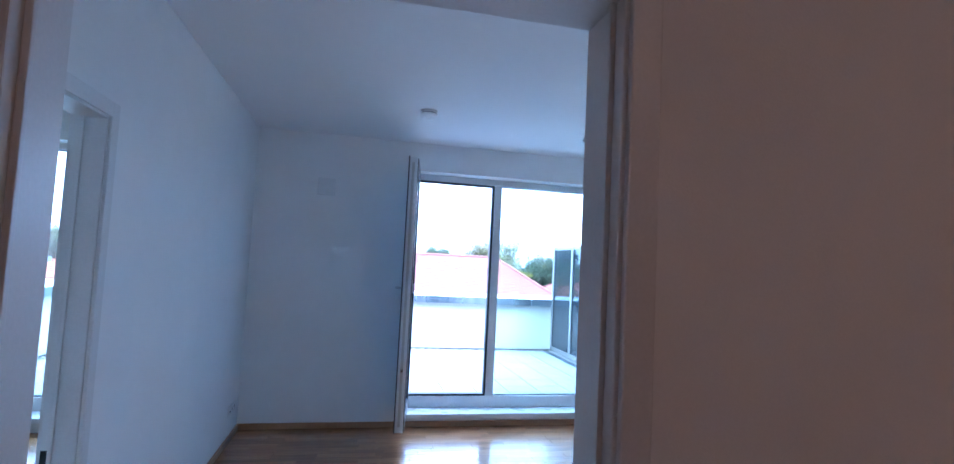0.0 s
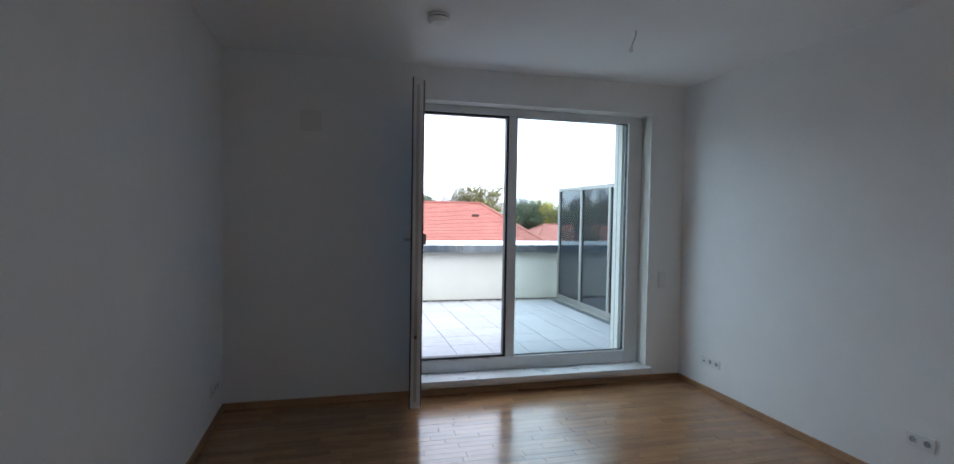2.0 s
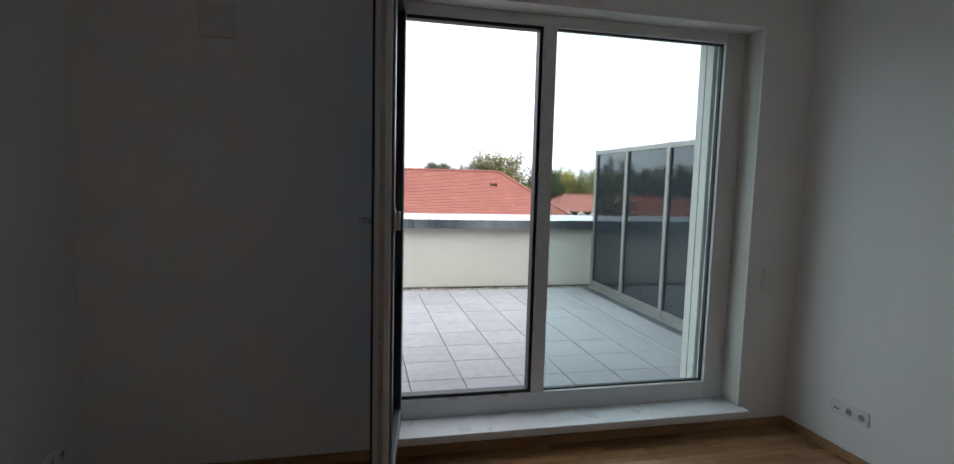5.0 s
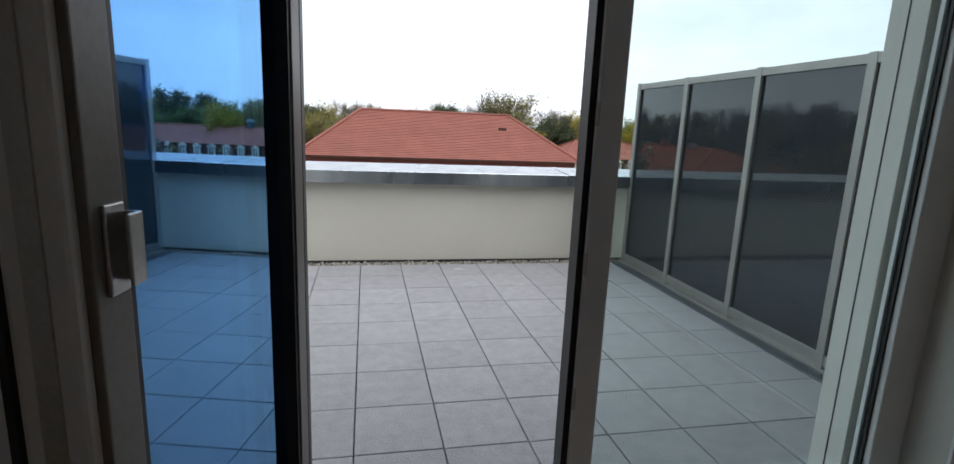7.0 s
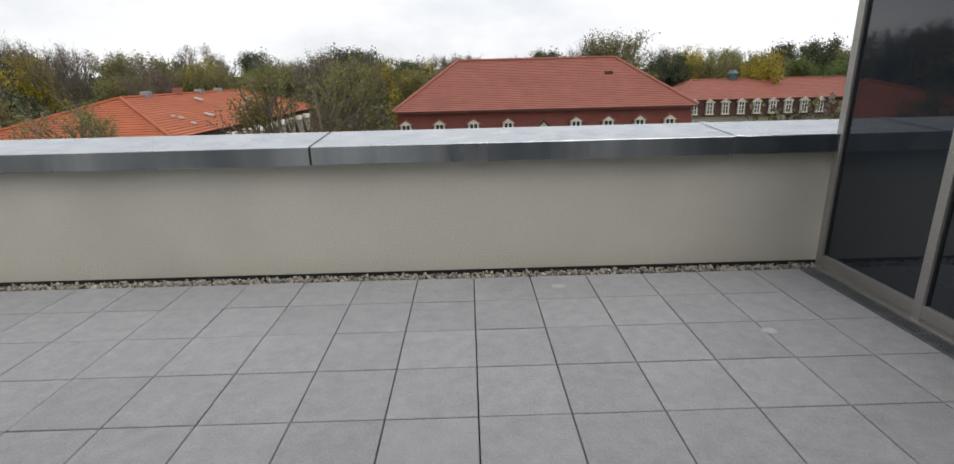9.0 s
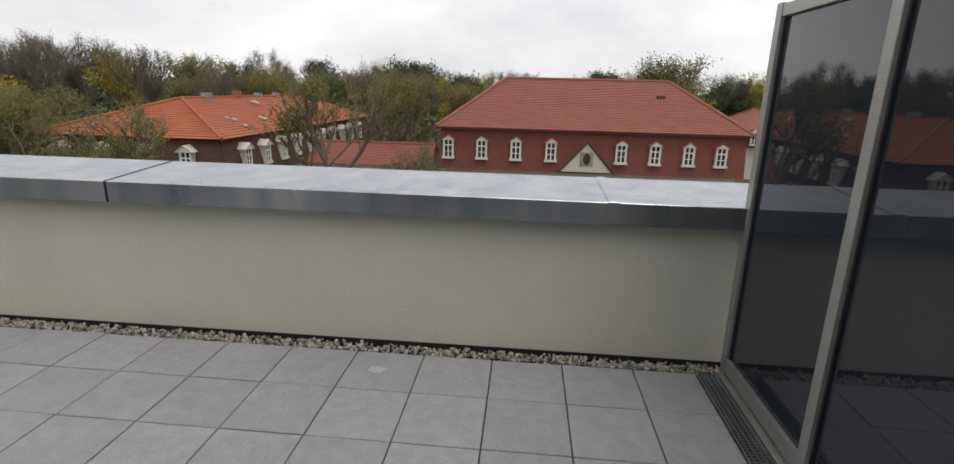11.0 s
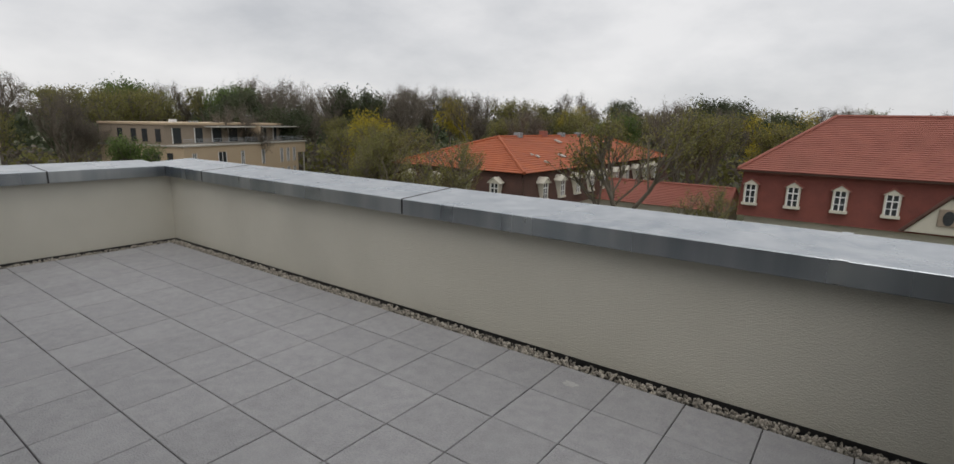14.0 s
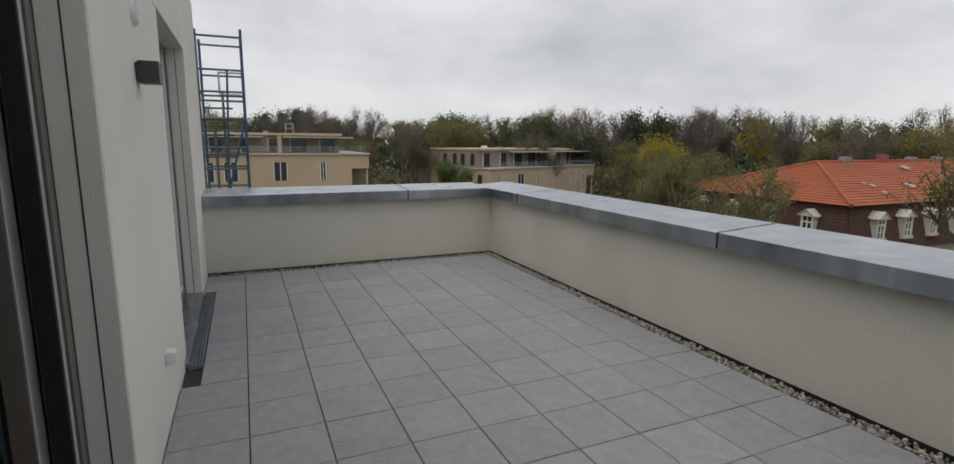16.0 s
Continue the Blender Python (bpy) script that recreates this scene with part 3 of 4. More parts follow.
cw = empty("ceiling_wire", 0.33, -5.31, CZ, "loose lamp wire hanging from the ceiling", "wire")
bm = bmesh.new()
pts = [Vector((0, 0, 0)), Vector((0.004, 0, -0.03)), Vector((-0.008, 0.004, -0.07)), Vector((-0.022, 0.006, -0.105)), Vector((-0.026, 0.004, -0.125))]
for a, b in zip(pts, pts[1:]):
    add_rod(bm, a, b, 0.005, 0.005, 8)
part("cable", bm, M_PLASTIC, cw)
bm = bmesh.new()
add_box(bm, -0.036, -0.018, -0.004, 0.012, -0.148, -0.120, 0.002)
part("terminal", bm, M_PLASTIC, cw)

# hall ceiling lamp, warm, behind the walker
hl = empty("hall_lamp", 0.1, -10.6, CZ, "small round warm ceiling lamp in the hall", "lamp")
bm = bmesh.new()
add_disc(bm, (0, 0, 0), (0, 0, -1), 0.12, 0.05, 32, 0.01)
shade = bpy.data.materials.new("warm_lamp_glass")
shade.use_nodes = True
sb = shade.node_tree.nodes["Principled BSDF"]
sb.inputs["Emission Color"].default_value = (1.0, 0.50, 0.26, 1)
sb.inputs["Emission Strength"].default_value = 3.4
part("shade", bm, shade, hl)

# ---- parapet ----
par_n = tagged(box("parapet_front", PX - 0.5, 6.0, PY, PY + 0.47, -10.0, 0.90, M_RENDER), "cream rendered terrace parapet", "parapet", kind="structure")
par_w = tagged(box("parapet_side", PX - 0.5, PX, OUT + 0.0005, PY - 0.0005, -10.0, 0.90, M_RENDER), "cream rendered terrace parapet", "parapet", kind="structure")


def flashing(name, along, a0, a1, inner, outer, parent, zi=0.955, zo=0.992):
    """A folded sheet-metal cap from a0 to a1; inner and outer are its front and back edges."""
    prof = [(inner + 0.004 * (1 if outer > inner else -1), zi - 0.125), (inner, zi - 0.120), (inner, zi - 0.004), (inner + 0.004 * (1 if outer > inner else -1), zi), (outer, zo), (outer, zo - 0.12)]
    verts, faces = [], []
    for a in (a0, a1):
        for b, z in prof:
            verts.append((a, b, z) if along == "x" else (b, a, z))
    n = len(prof)
    for k in range(n - 1):
        faces.append((k, k + 1, n + k + 1, n + k))
    faces.append(tuple(range(n)))
    faces.append(tuple(range(n, 2 * n)))
    bm = bmesh.new()
    vs = [bm.verts.new(v) for v in verts]
    for f in faces:
        bm.faces.new([vs[k] for k in f])
    return part(name, bm, M_GASKET if name == "seam_strip" else M_ZINC, parent)


seams = [PX + 0.095, -4.62, -1.475, 1.41, 4.3, 6.0]
for a, b in zip(seams, seams[1:]):
    flashing("flashing_sheet", "x", a + 0.006, b - 0.006, PY - 0.09, PY + 0.52, par_n)
flashing("flashing_sheet", "x", PX - 0.54, PX + 0.091, PY - 0.088, PY + 0.52, par_n, 0.953, 0.990)
for s in seams[1:4]:
    flashing("seam_strip", "x", s - 0.008, s + 0.008, PY - 0.092, PY + 0.522, par_n, 0.957, 0.994)
flashing("seam_cover", "x", 1.39, 1.445, PY - 0.095, PY + 0.525, par_n, 0.960, 0.997)
for a, b in ((OUT + 0.003, -1.15), (-1.142, PY - 0.094)):
    flashing("flashing_sheet", "y", a, b, PX + 0.09, PX - 0.53, par_w)
flashing("seam_strip", "y", -1.154, -1.138, PX + 0.092, PX - 0.532, par_w, 0.957, 0.994)

# ---- terrace slab, edge gravel ----
terrace = tagged(box("floor_terrace", PX, 6.0, OUT, PY, -0.4, -0.032, M_BED), "terrace of square grey concrete slabs with open joints", "terrace", kind="structure")
for nm, b in (("plinth_front", (PX + 0.006, SCR, PY - 0.006, PY - 0.001)), ("plinth_side", (PX + 0.001, PX + 0.006, OUT, PY - 0.006))):
    tagged(box(nm, *b, -0.03, 0.022, M_GASKET), "dark sealing strip at the foot of the parapet", "plinth", kind="structure")


def pebbles():
    rnd = random.Random(7)
    base = bmesh.new()
    bmesh.ops.create_icosphere(base, subdivisions=1, radius=1.0)
    bv = [v.co.copy() for v in base.verts]
    bf = [[v.index for v in f.verts] for f in base.faces]
    base.free()
    verts, faces = [], []

    def strip(x0, x1, y0, y1, n):
        for _ in range(n):
            s = rnd.uniform(0.008, 0.018)
            c = Vector((rnd.uniform(x0, x1), rnd.uniform(y0, y1), -0.020 + rnd.uniform(0, 0.026)))
            q = Euler((rnd.uniform(0, 6), rnd.uniform(0, 6), rnd.uniform(0, 6))).to_matrix()
            k = Vector((rnd.uniform(0.8, 1.3), rnd.uniform(0.7, 1.0), rnd.uniform(0.5, 0.8)))
            o = len(verts)
            for v in bv:
                w = Vector((v.x * k.x, v.y * k.y, v.z * k.z)) * s * rnd.uniform(0.88, 1.1)
                verts.append(c + q @ w)
            faces.extend([[o + i for i in f] for f in bf])

    strip(PX + 0.02, SCR - 0.03, 0.005, PY - 0.015, 2900)
    strip(PX + 0.015, PX + 0.10, OUT + 0.02, 0.0, 900)
    ob = mesh_object("gravel", verts, faces, M_PEBBLE)
    tagged(ob, "mixed grey and brown river pebbles along the parapet", "gravel", kind="stuff")


pebbles()

# ---- drain gratings ----


def grating(name, x0, x1, y0, y1, label):
    g = empty(name, 0, 0, 0, label, "drain", "drain gratings")
    for b in ((x0, x0 + 0.006, y0, y1), (x1 - 0.006, x1, y0, y1), (x0 + 0.006, x1 - 0.006, y0, y0 + 0.006), (x0 + 0.006, x1 - 0.006, y1 - 0.006, y1)):
        box("edge_bar", *b, -0.03, 0.002, M_GALV, g)
    bm = bmesh.new()
    along_y = (y1 - y0) > (x1 - x0)
    step = 0.022
    a, b = (y0, y1) if along_y else (x0, x1)
    u = a + step
    while u < b - step / 2:
        if along_y:
            add_box(bm, x0 + 0.006, x1 - 0.006, u - 0.0015, u + 0.0015, -0.02, 0.0)
        else:
            add_box(bm, u - 0.0015, u + 0.0015, y0 + 0.006, y1 - 0.006, -0.02, 0.0)
        u += step
    c0, c1 = (x0, x1) if along_y else (y0, y1)
    for k in range(1, 4):
        v = c0 + (c1 - c0) * k / 4
        if along_y:
            add_box(bm, v - 0.0015, v + 0.0015, y0 + 0.006, y1 - 0.006, -0.02, -0.001)
        else:
            add_box(bm, x0 + 0.006, x1 - 0.006, v - 0.0015, v + 0.0015, -0.02, -0.001)
    part("grate", bm, M_GALV, g)


for y1, y0 in ((0.0, -1.0), (-1.004, -2.0), (-2.004, -3.0)):
    grating("drain_grating", 1.955, 2.06, y0, y1, "galvanised steel drain grating beside the privacy screen")
for x0 in (-4.71, -3.73):
    grating("drain_grating", x0, x0 + 0.975, -3.595, -3.50, "galvanised steel drain grating in front of the window")

# ---- privacy screen ----
scr = empty("privacy_screen", SCR, 0, 0, "tall grey-framed privacy screen with dark tinted glass panels", "screen")
posts = [0.045, -0.83, -1.75, -2.67, -3.572]
for y in posts:
    box("post", -0.032, 0.032, y - 0.03, y + 0.03, -0.03, 1.95, M_ALU, scr, 0.004)
for a, b in zip(posts, posts[1:]):
    box("bottom_rail", -0.028, 0.028, b + 0.03, a - 0.03, 0.02, 0.095, M_ALU, scr, 0.003)
    box("top_rail", -0.028, 0.028, b + 0.03, a - 0.03, 1.885, 1.942, M_ALU, scr, 0.003)
    box("glass_panel", -0.006, 0.006, b + 0.028, a - 0.028, 0.093, 1.887, M_TINT, scr)
    gasket_bits = ((b + 0.03, b + 0.042, 0.095, 1.885), (a - 0.042, a - 0.03, 0.095, 1.885))
    for g0, g1, z0, z1 in gasket_bits:
        box("gasket", -0.014, 0.014, g0, g1, z0, z1, M_GASKET, scr)
    for zz in (0.35, 0.95, 1.55):
        bm = bmesh.new()
        add_rod(bm, (-0.032, a, zz), (-0.035, a, zz), 0.005, 0.004, 10)
        part("screw", bm, M_STEEL, scr)
box("foot_plate", -0.06, 0.04, -3.605, 0.06, -0.032, 0.0, M_ALU, scr, 0.003)

# ---- things on the facade ----
lamp = empty("wall_lamp", -1.915, OUT, 1.935, "small square anthracite wall lamp on the facade", "wall lamp")
box("housing", -0.055, 0.055, 0.012, 0.105, -0.055, 0.055, M_LAMP, lamp, 0.003)
box("mounting_plate", -0.045, 0.045, 0, 0.012, -0.045, 0.045, M_LAMP, lamp)
fv = empty("facade_vent", -1.95, OUT, 2.24, "white oval louvred vent cover on the facade", "vent")
bm = bmesh.new()
add_rod(bm, (0, 0, 0), (0, 0.02, 0), 0.075, 0.068, 28)
part("cover", bm, M_PLASTIC, fv)
for k in range(-3, 4):
    h = math.sqrt(0.06 ** 2 - (k * 0.017) ** 2)
    box("slat", -h, h, 0.02, 0.027, k * 0.017 - 0.004, k * 0.017 + 0.004, M_PLASTIC, fv)
fo = empty("outdoor_socket", -1.98, OUT, 0.38, "white outdoor socket low on the facade", "socket")
box("housing", -0.038, 0.038, 0, 0.045, -0.038, 0.038, M_PLASTIC, fo, 0.006)
box("flap", -0.033, 0.033, 0.045, 0.053, -0.033, 0.03, M_PLASTIC, fo, 0.003)

# ---- surroundings ----
GZ = -10.0
ground = mesh_object("ground", [(-2500, -2500, GZ), (2500, -2500, GZ), (2500, 2500, GZ), (-2500, 2500, GZ)], [(0, 1, 2, 3)], M_GROUND)
tagged(ground, "spring lawn and soil reaching the horizon", "ground", kind="structure")


def courses(bm, p0, p1, p2, p3, n, lift=0.05):
    """A roof slope as n overlapping tile courses: p0-p1 the eave, p3-p2 the ridge."""
    p0, p1, p2, p3 = (Vector(p) for p in (p0, p1, p2, p3))
    nor = (p1 - p0).cross(p3 - p0).normalized()
    if nor.z < 0:
        nor = -nor
    for k in range(n):
        a, b = k / n, (k + 1) / n
        l0, r0 = p0.lerp(p3, a) + nor * lift, p1.lerp(p2, a) + nor * lift
        l1, r1 = p0.lerp(p3, b), p1.lerp(p2, b)
        lb, rb = p0.lerp(p3, a), p1.lerp(p2, a)
        v = [bm.verts.new(c) for c in (l0, r0, r1, l1, lb, rb)]
        bm.faces.new((v[0], v[1], v[2], v[3]))
        bm.faces.new((v[4], v[5], v[1], v[0]))


def hip_roof(parent, x0, x1, y0, y1, ze, rx0, rx1, ry0, ry1, zr, material, n):
    bm = bmesh.new()
    A, B, C, D = (x0, y0, ze), (x1, y0, ze), (x1, y1, ze), (x0, y1, ze)
    R = [(rx0, ry0, zr), (rx1, ry0, zr), (rx1, ry1, zr), (rx0, ry1, zr)]
    courses(bm, A, B, R[1], R[0], n)
    courses(bm, B, C, R[2], R[1], n)
    courses(bm, C, D, R[3], R[2], n)
    courses(bm, D, A, R[0], R[3], n)
    bmesh.ops.remove_doubles(bm, verts=bm.verts, dist=0.002)
    r = part("roof", bm, material, parent)
    bm = bmesh.new()
    for a, b in ((A, R[0]), (B, R[1]), (C, R[2]), (D, R[3]), (R[0], R[2])):
        a, b = Vector(a), Vector(b)
        m = max(2, int((b - a).length / 0.5))
        for k in range(m):
            add_rod(bm, a.lerp(b, k / m) + Vector((0, 0, 0.06)), a.lerp(b, (k + 1) / m) + Vector((0, 0, 0.09)), 0.15, 0.12, 6)
    part("ridge_tiles", bm, material, parent)
    return r


def sash_window(parent, x, y, z, w, h, face, gable=True, depth=0.35):
    """A cream-framed dormer window; face: unit vector out of the wall."""
    f = Vector(face)
    s = Vector((-f.y, f.x, 0))

    def pt(u, d, v):
        return Vector((x, y, z)) + s * u + f * d + Vector((0, 0, v))

    def slab(nm, u0, u1, d0, d1, v0, v1, mat, par):
        bm = bmesh.new()
        vs = [bm.verts.new(pt(u, d, v)) for u in (u0, u1) for d in (d0, d1) for v in (v0, v1)]
        for q in ((0, 1, 3, 2), (4, 6, 7, 5), (0, 4, 5, 1), (2, 3, 7, 6), (0, 2, 6, 4), (1, 5, 7, 3)):
            bm.faces.new([vs[k] for k in q])
        return part(nm, bm, mat, par)

    win_ = slab("window", -w / 2, w / 2, -0.3, depth - 0.08, -h / 2, h / 2, M_PANE, parent)
    t = 0.12 * w
    slab("jamb", -w / 2 - t, -w / 2, -0.3, depth, -h / 2 - 0.1, h / 2, M_TRIM, win_)
    slab("jamb", w / 2, w / 2 + t, -0.3, depth, -h / 2 - 0.1, h / 2, M_TRIM, win_)
    slab("sill", -w / 2 - t - 0.08, w / 2 + t + 0.08, -0.3, depth + 0.1, -h / 2 - 0.2, -h / 2, M_TRIM, win_)
    slab("bar", -0.045, 0.045, depth - 0.08, depth - 0.02, -h / 2, h / 2, M_PLASTIC, win_)
    slab("bar", -w / 2, w / 2, depth - 0.08, depth - 0.022, h * 0.16, h * 0.16 + 0.09, M_PLASTIC, win_)
    slab("bar", -w / 2, w / 2, depth - 0.08, depth - 0.024, -h * 0.2, -h * 0.2 + 0.05, M_PLASTIC, win_)
    for u in (-w / 2, w / 2 - 0.07):
        slab("bar", u, u + 0.07, depth - 0.08, depth - 0.018, -h / 2, h / 2, M_PLASTIC, win_)
    bm = bmesh.new()
    e = w / 2 + t + 0.1
    top = h / 2 + (0.5 * w if gable else 0.14)
    ring = []
    for d in (-0.5, depth + 0.12):
        ring.append([bm.verts.new(pt(-e, d, h / 2)), bm.verts.new(pt(e, d, h / 2)), bm.verts.new(pt(0 if gable else e, d, top)), *([] if gable else [bm.verts.new(pt(-e, d, top))])])
    m = len(ring[0])
    bm.faces.new(ring[0])
    bm.faces.new(ring[1][::-1])
    for k in range(m):
        bm.faces.new((ring[0][k], ring[0][(k + 1) % m], ring[1][(k + 1) % m], ring[1][k]))
    part("pediment", bm, M_TRIM, win_)
    if gable:
        bm = bmesh.new()
        for sg in (-1, 1):
            vs = [bm.verts.new(pt(u, d, v)) for u, d, v in ((sg * (e + 0.07), -0.6, h / 2 - 0.02), (sg * (e + 0.07), depth + 0.17, h / 2 - 0.02), (0, depth + 0.17, top + 0.08), (0, -0.6, top + 0.08), (sg * (e + 0.07), -0.6, h / 2 + 0.05), (sg * (e + 0.07), depth + 0.17, h / 2 + 0.05), (0, depth + 0.17, top + 0.15), (0, -0.6, top + 0.15))]
            for q in ((0, 1, 2, 3), (4, 7, 6, 5), (0, 4, 5, 1), (1, 5, 6, 2), (2, 6, 7, 3), (0, 3, 7, 4)):
                bm.faces.new([vs[k] for k in q])
        part("dormer_roof", bm, M_ROOF if parent.name.startswith("red") else M_TRIM, win_)
    return win_


# red-roofed manor opposite
red = empty("red_manor", 1.25, 0, 0.6, "large red-tiled hip-roofed manor with a row of cream dormers", "house")
box("wall", -7.6, 18.2, 45.4, 58.6, GZ - 0.6, -6.0, M_CREAM, red)
bm = bmesh.new()
ring = [(-7.9, 45.0, -1, -1), (18.5, 45.0, 1, -1), (18.5, 59.0, 1, 1), (-7.9, 59.0, -1, 1)]
for a, b in zip(ring, ring[1:] + ring[:1]):
    courses(bm, (a[0] + a[2] * 0.18, a[1] + a[3] * 0.18, -6.1), (b[0] + b[2] * 0.18, b[1] + b[3] * 0.18, -6.1), (b[0], b[1], -2.4), (a[0], a[1], -2.4), 22, 0.03)
bmesh.ops.remove_doubles(bm, verts=bm.verts, dist=0.002)
part("tile_hung_wall", bm, M_REDWALL, red)
hip_roof(red, -8.3, 18.9, 44.5, 59.5, -2.35, -2.5, 13.2, 52.0, 52.01, 2.0, M_ROOF, 30)
box("gutter", -8.35, 18.95, 44.4, 44.55, -2.50, -2.40, M_BROWN, red)
for x in (-7.2, -4.2, -1.15, 1.95, 8.05, 10.95, 13.8, 16.5):
    sash_window(red, x, 44.95, -4.25, 0.78, 1.45, (0, -1, 0))
bm = bmesh.new()
tri = [(2.8, -5.9), (7.3, -5.9), (5.05, -3.35)]
for d in (44.2, 45.6):
    for x, z in tri:
        bm.verts.new((x, d, z))
bm.verts.ensure_lookup_table()
v = bm.verts
for q in ((0, 1, 2), (5, 4, 3), (0, 3, 4, 1), (1, 4, 5, 2), (2, 5, 3, 0)):
    bm.faces.new([v[k] for k in q])
gable = part("gable", bm, M_CREAM, red, "cream gable with an oval window")
bm = bmesh.new()
add_rod(bm, (2.6, 44.15, -5.95), (5.05, 44.15, -3.22), 0.14, 0.14, 6)
add_rod(bm, (7.5, 44.15, -5.95), (5.05, 44.15, -3.22), 0.14, 0.14, 6)
part("gable_trim", bm, M_BROWN, gable)
bm = bmesh.new()
add_box(bm, 4.5, 5.6, 44.1, 44.25, -5.35, -4.15, 0.05)
part("oval_surround", bm, M_BEIGETOP, gable)
bm = bmesh.new()
r = bmesh.ops.create_circle(bm, cap_ends=True, segments=24, radius=0.5)
for q in bm.verts:
    q.co = Vector((5.05 + q.co.x * 0.62, 44.08, -4.75 + q.co.y))
part("oval_pane", bm, M_PANE, gable)
bm = bmesh.new()
for k in range(3):
    add_box(bm, 11.6 + k * 0.28, 11.78 + k * 0.28, 49.2, 49.5, 0.45, 0.75)
part("roof_vents", bm, M_BROWN, red)

# annexe beside the manor
ann = empty("low_annexe", 0, 0, 0, "low red-tiled annexe beside the manor", "house")
box("wall", -22, -8.6, 50.4, 55.6, GZ, -6.2, M_CREAM, ann)
hip_roof(ann, -22.4, -8.5, 49.8, 56.2, -6.2, -21.5, -8.6, 53.0, 53.01, -4.3, M_ROOF, 14)

# orange-roofed house
org = empty("orange_roofed_house", 0, 0, 0.35, "long orange-roofed house with a brown mansard and cream dormers", "house")
OX0, OX1, OY0, OY1 = -37.0, -22.3, 36.0, 74.0
box("wall", OX0 - 0.6, OX1 + 0.6, OY0 - 0.6, OY1, GZ - 0.35, -6.3, M_CREAM, org)
bm = bmesh.new()
ring = [(OX0, OY0, -1, -1), (OX1, OY0, 1, -1), (OX1, OY1, 1, 1), (OX0, OY1, -1, 1)]
for a, b in zip(ring, ring[1:] + ring[:1]):
    courses(bm, (a[0] + a[2] * 0.9, a[1] + a[3] * 0.9, -6.4), (b[0] + b[2] * 0.9, b[1] + b[3] * 0.9, -6.4), (b[0], b[1], -3.1), (a[0], a[1], -3.1), 14, 0.05)
bmesh.ops.remove_doubles(bm, verts=bm.verts, dist=0.002)
part("mansard", bm, M_BROWN, org, "dark brown shingled mansard")
hip_roof(org, OX0 - 0.5, OX1 + 0.5, OY0 - 0.5, OY1 + 0.5, -3.0, -29.7, -29.6, 43.0, 68.0, -0.3, M_ORANGE, 18)
for k in range(10):
    sash_window(org, OX1 + 0.45, 38.6 + k * 3.3, -4.7, 0.8, 1.4, (1, 0, 0), True, 0.45)
for x in (-24.6, -28.0, -31.5, -35.0):
    sash_window(org, x, OY0 - 0.45, -4.7, 0.8, 1.4, (0, -1, 0), True, 0.45)
for k in range(8):
    sash_window(org, OX1 + 0.62, 38.6 + k * 4.0, -8.0, 1.1, 1.8, (1, 0, 0), False, 0.08)
rndo = random.Random(3)
for k in range(12):
    t_, u_ = rndo.uniform(0.15, 0.85), rndo.uniform(0.05, 0.8)
    yy = 40 + 30 * u_
    xx, zz = OX1 + 0.5 - 7.3 * t_, -3.0 + 2.7 * t_
    sz = rndo.choice((0.22, 0.3, 0.55))
    sl = box("skylight", -sz * 0.7, sz * 0.7, -sz / 2, sz / 2, 0, 0.12, M_ROOFEDGE, org)
    sl.matrix_basis = pose(xx, yy, zz + 0.06, 0, 20, 0)
for y, h in ((46.5, 0.8), (52.0, 1.1), (56.5, 0.7), (61.0, 0.7)):
    box("chimney", -30.0, -29.3, y, y + 0.8, -0.8, -0.3 + h * 0.6, M_ROOF if h > 1 else M_GALV, org, 0.03)

# further red house behind
far = empty("far_red_house", 0, 0, 0, "distant red-roofed house with a row of pale dormers and a cupola", "house")
box("wall", 31.0, 62, 75.6, 86, GZ, -5.0, M_CREAM, far)
bm = bmesh.new()
courses(bm, (30.6, 74.8, -5.4), (62, 74.8, -5.4), (62, 75.0, -3.1), (30.6, 75.0, -3.1), 8, 0.04)
part("tile_hung_wall", bm, M_BROWN, far)
hip_roof(far, 30.0, 62.5, 74.6, 87, -3.0, 34.2, 60, 80.8, 80.81, -0.4, M_ROOF, 14)
for k in range(9):
    sash_window(far, 32.4 + k * 2.3, 74.8, -4.2, 0.8, 1.5, (0, -1, 0))
bm = bmesh.new()
add_rod(bm, (40.6, 80.8, -0.5), (40.6, 80.8, 0.5), 0.65, 0.65, 10)
add_rod(bm, (40.6, 80.8, 0.5), (40.6, 80.8, 1.0), 0.85, 0.35, 10)
add_rod(bm, (40.6, 80.8, 1.0), (40.6, 80.8, 1.7), 0.10, 0.03, 6)
part("cupola", bm, M_TEAL, far)


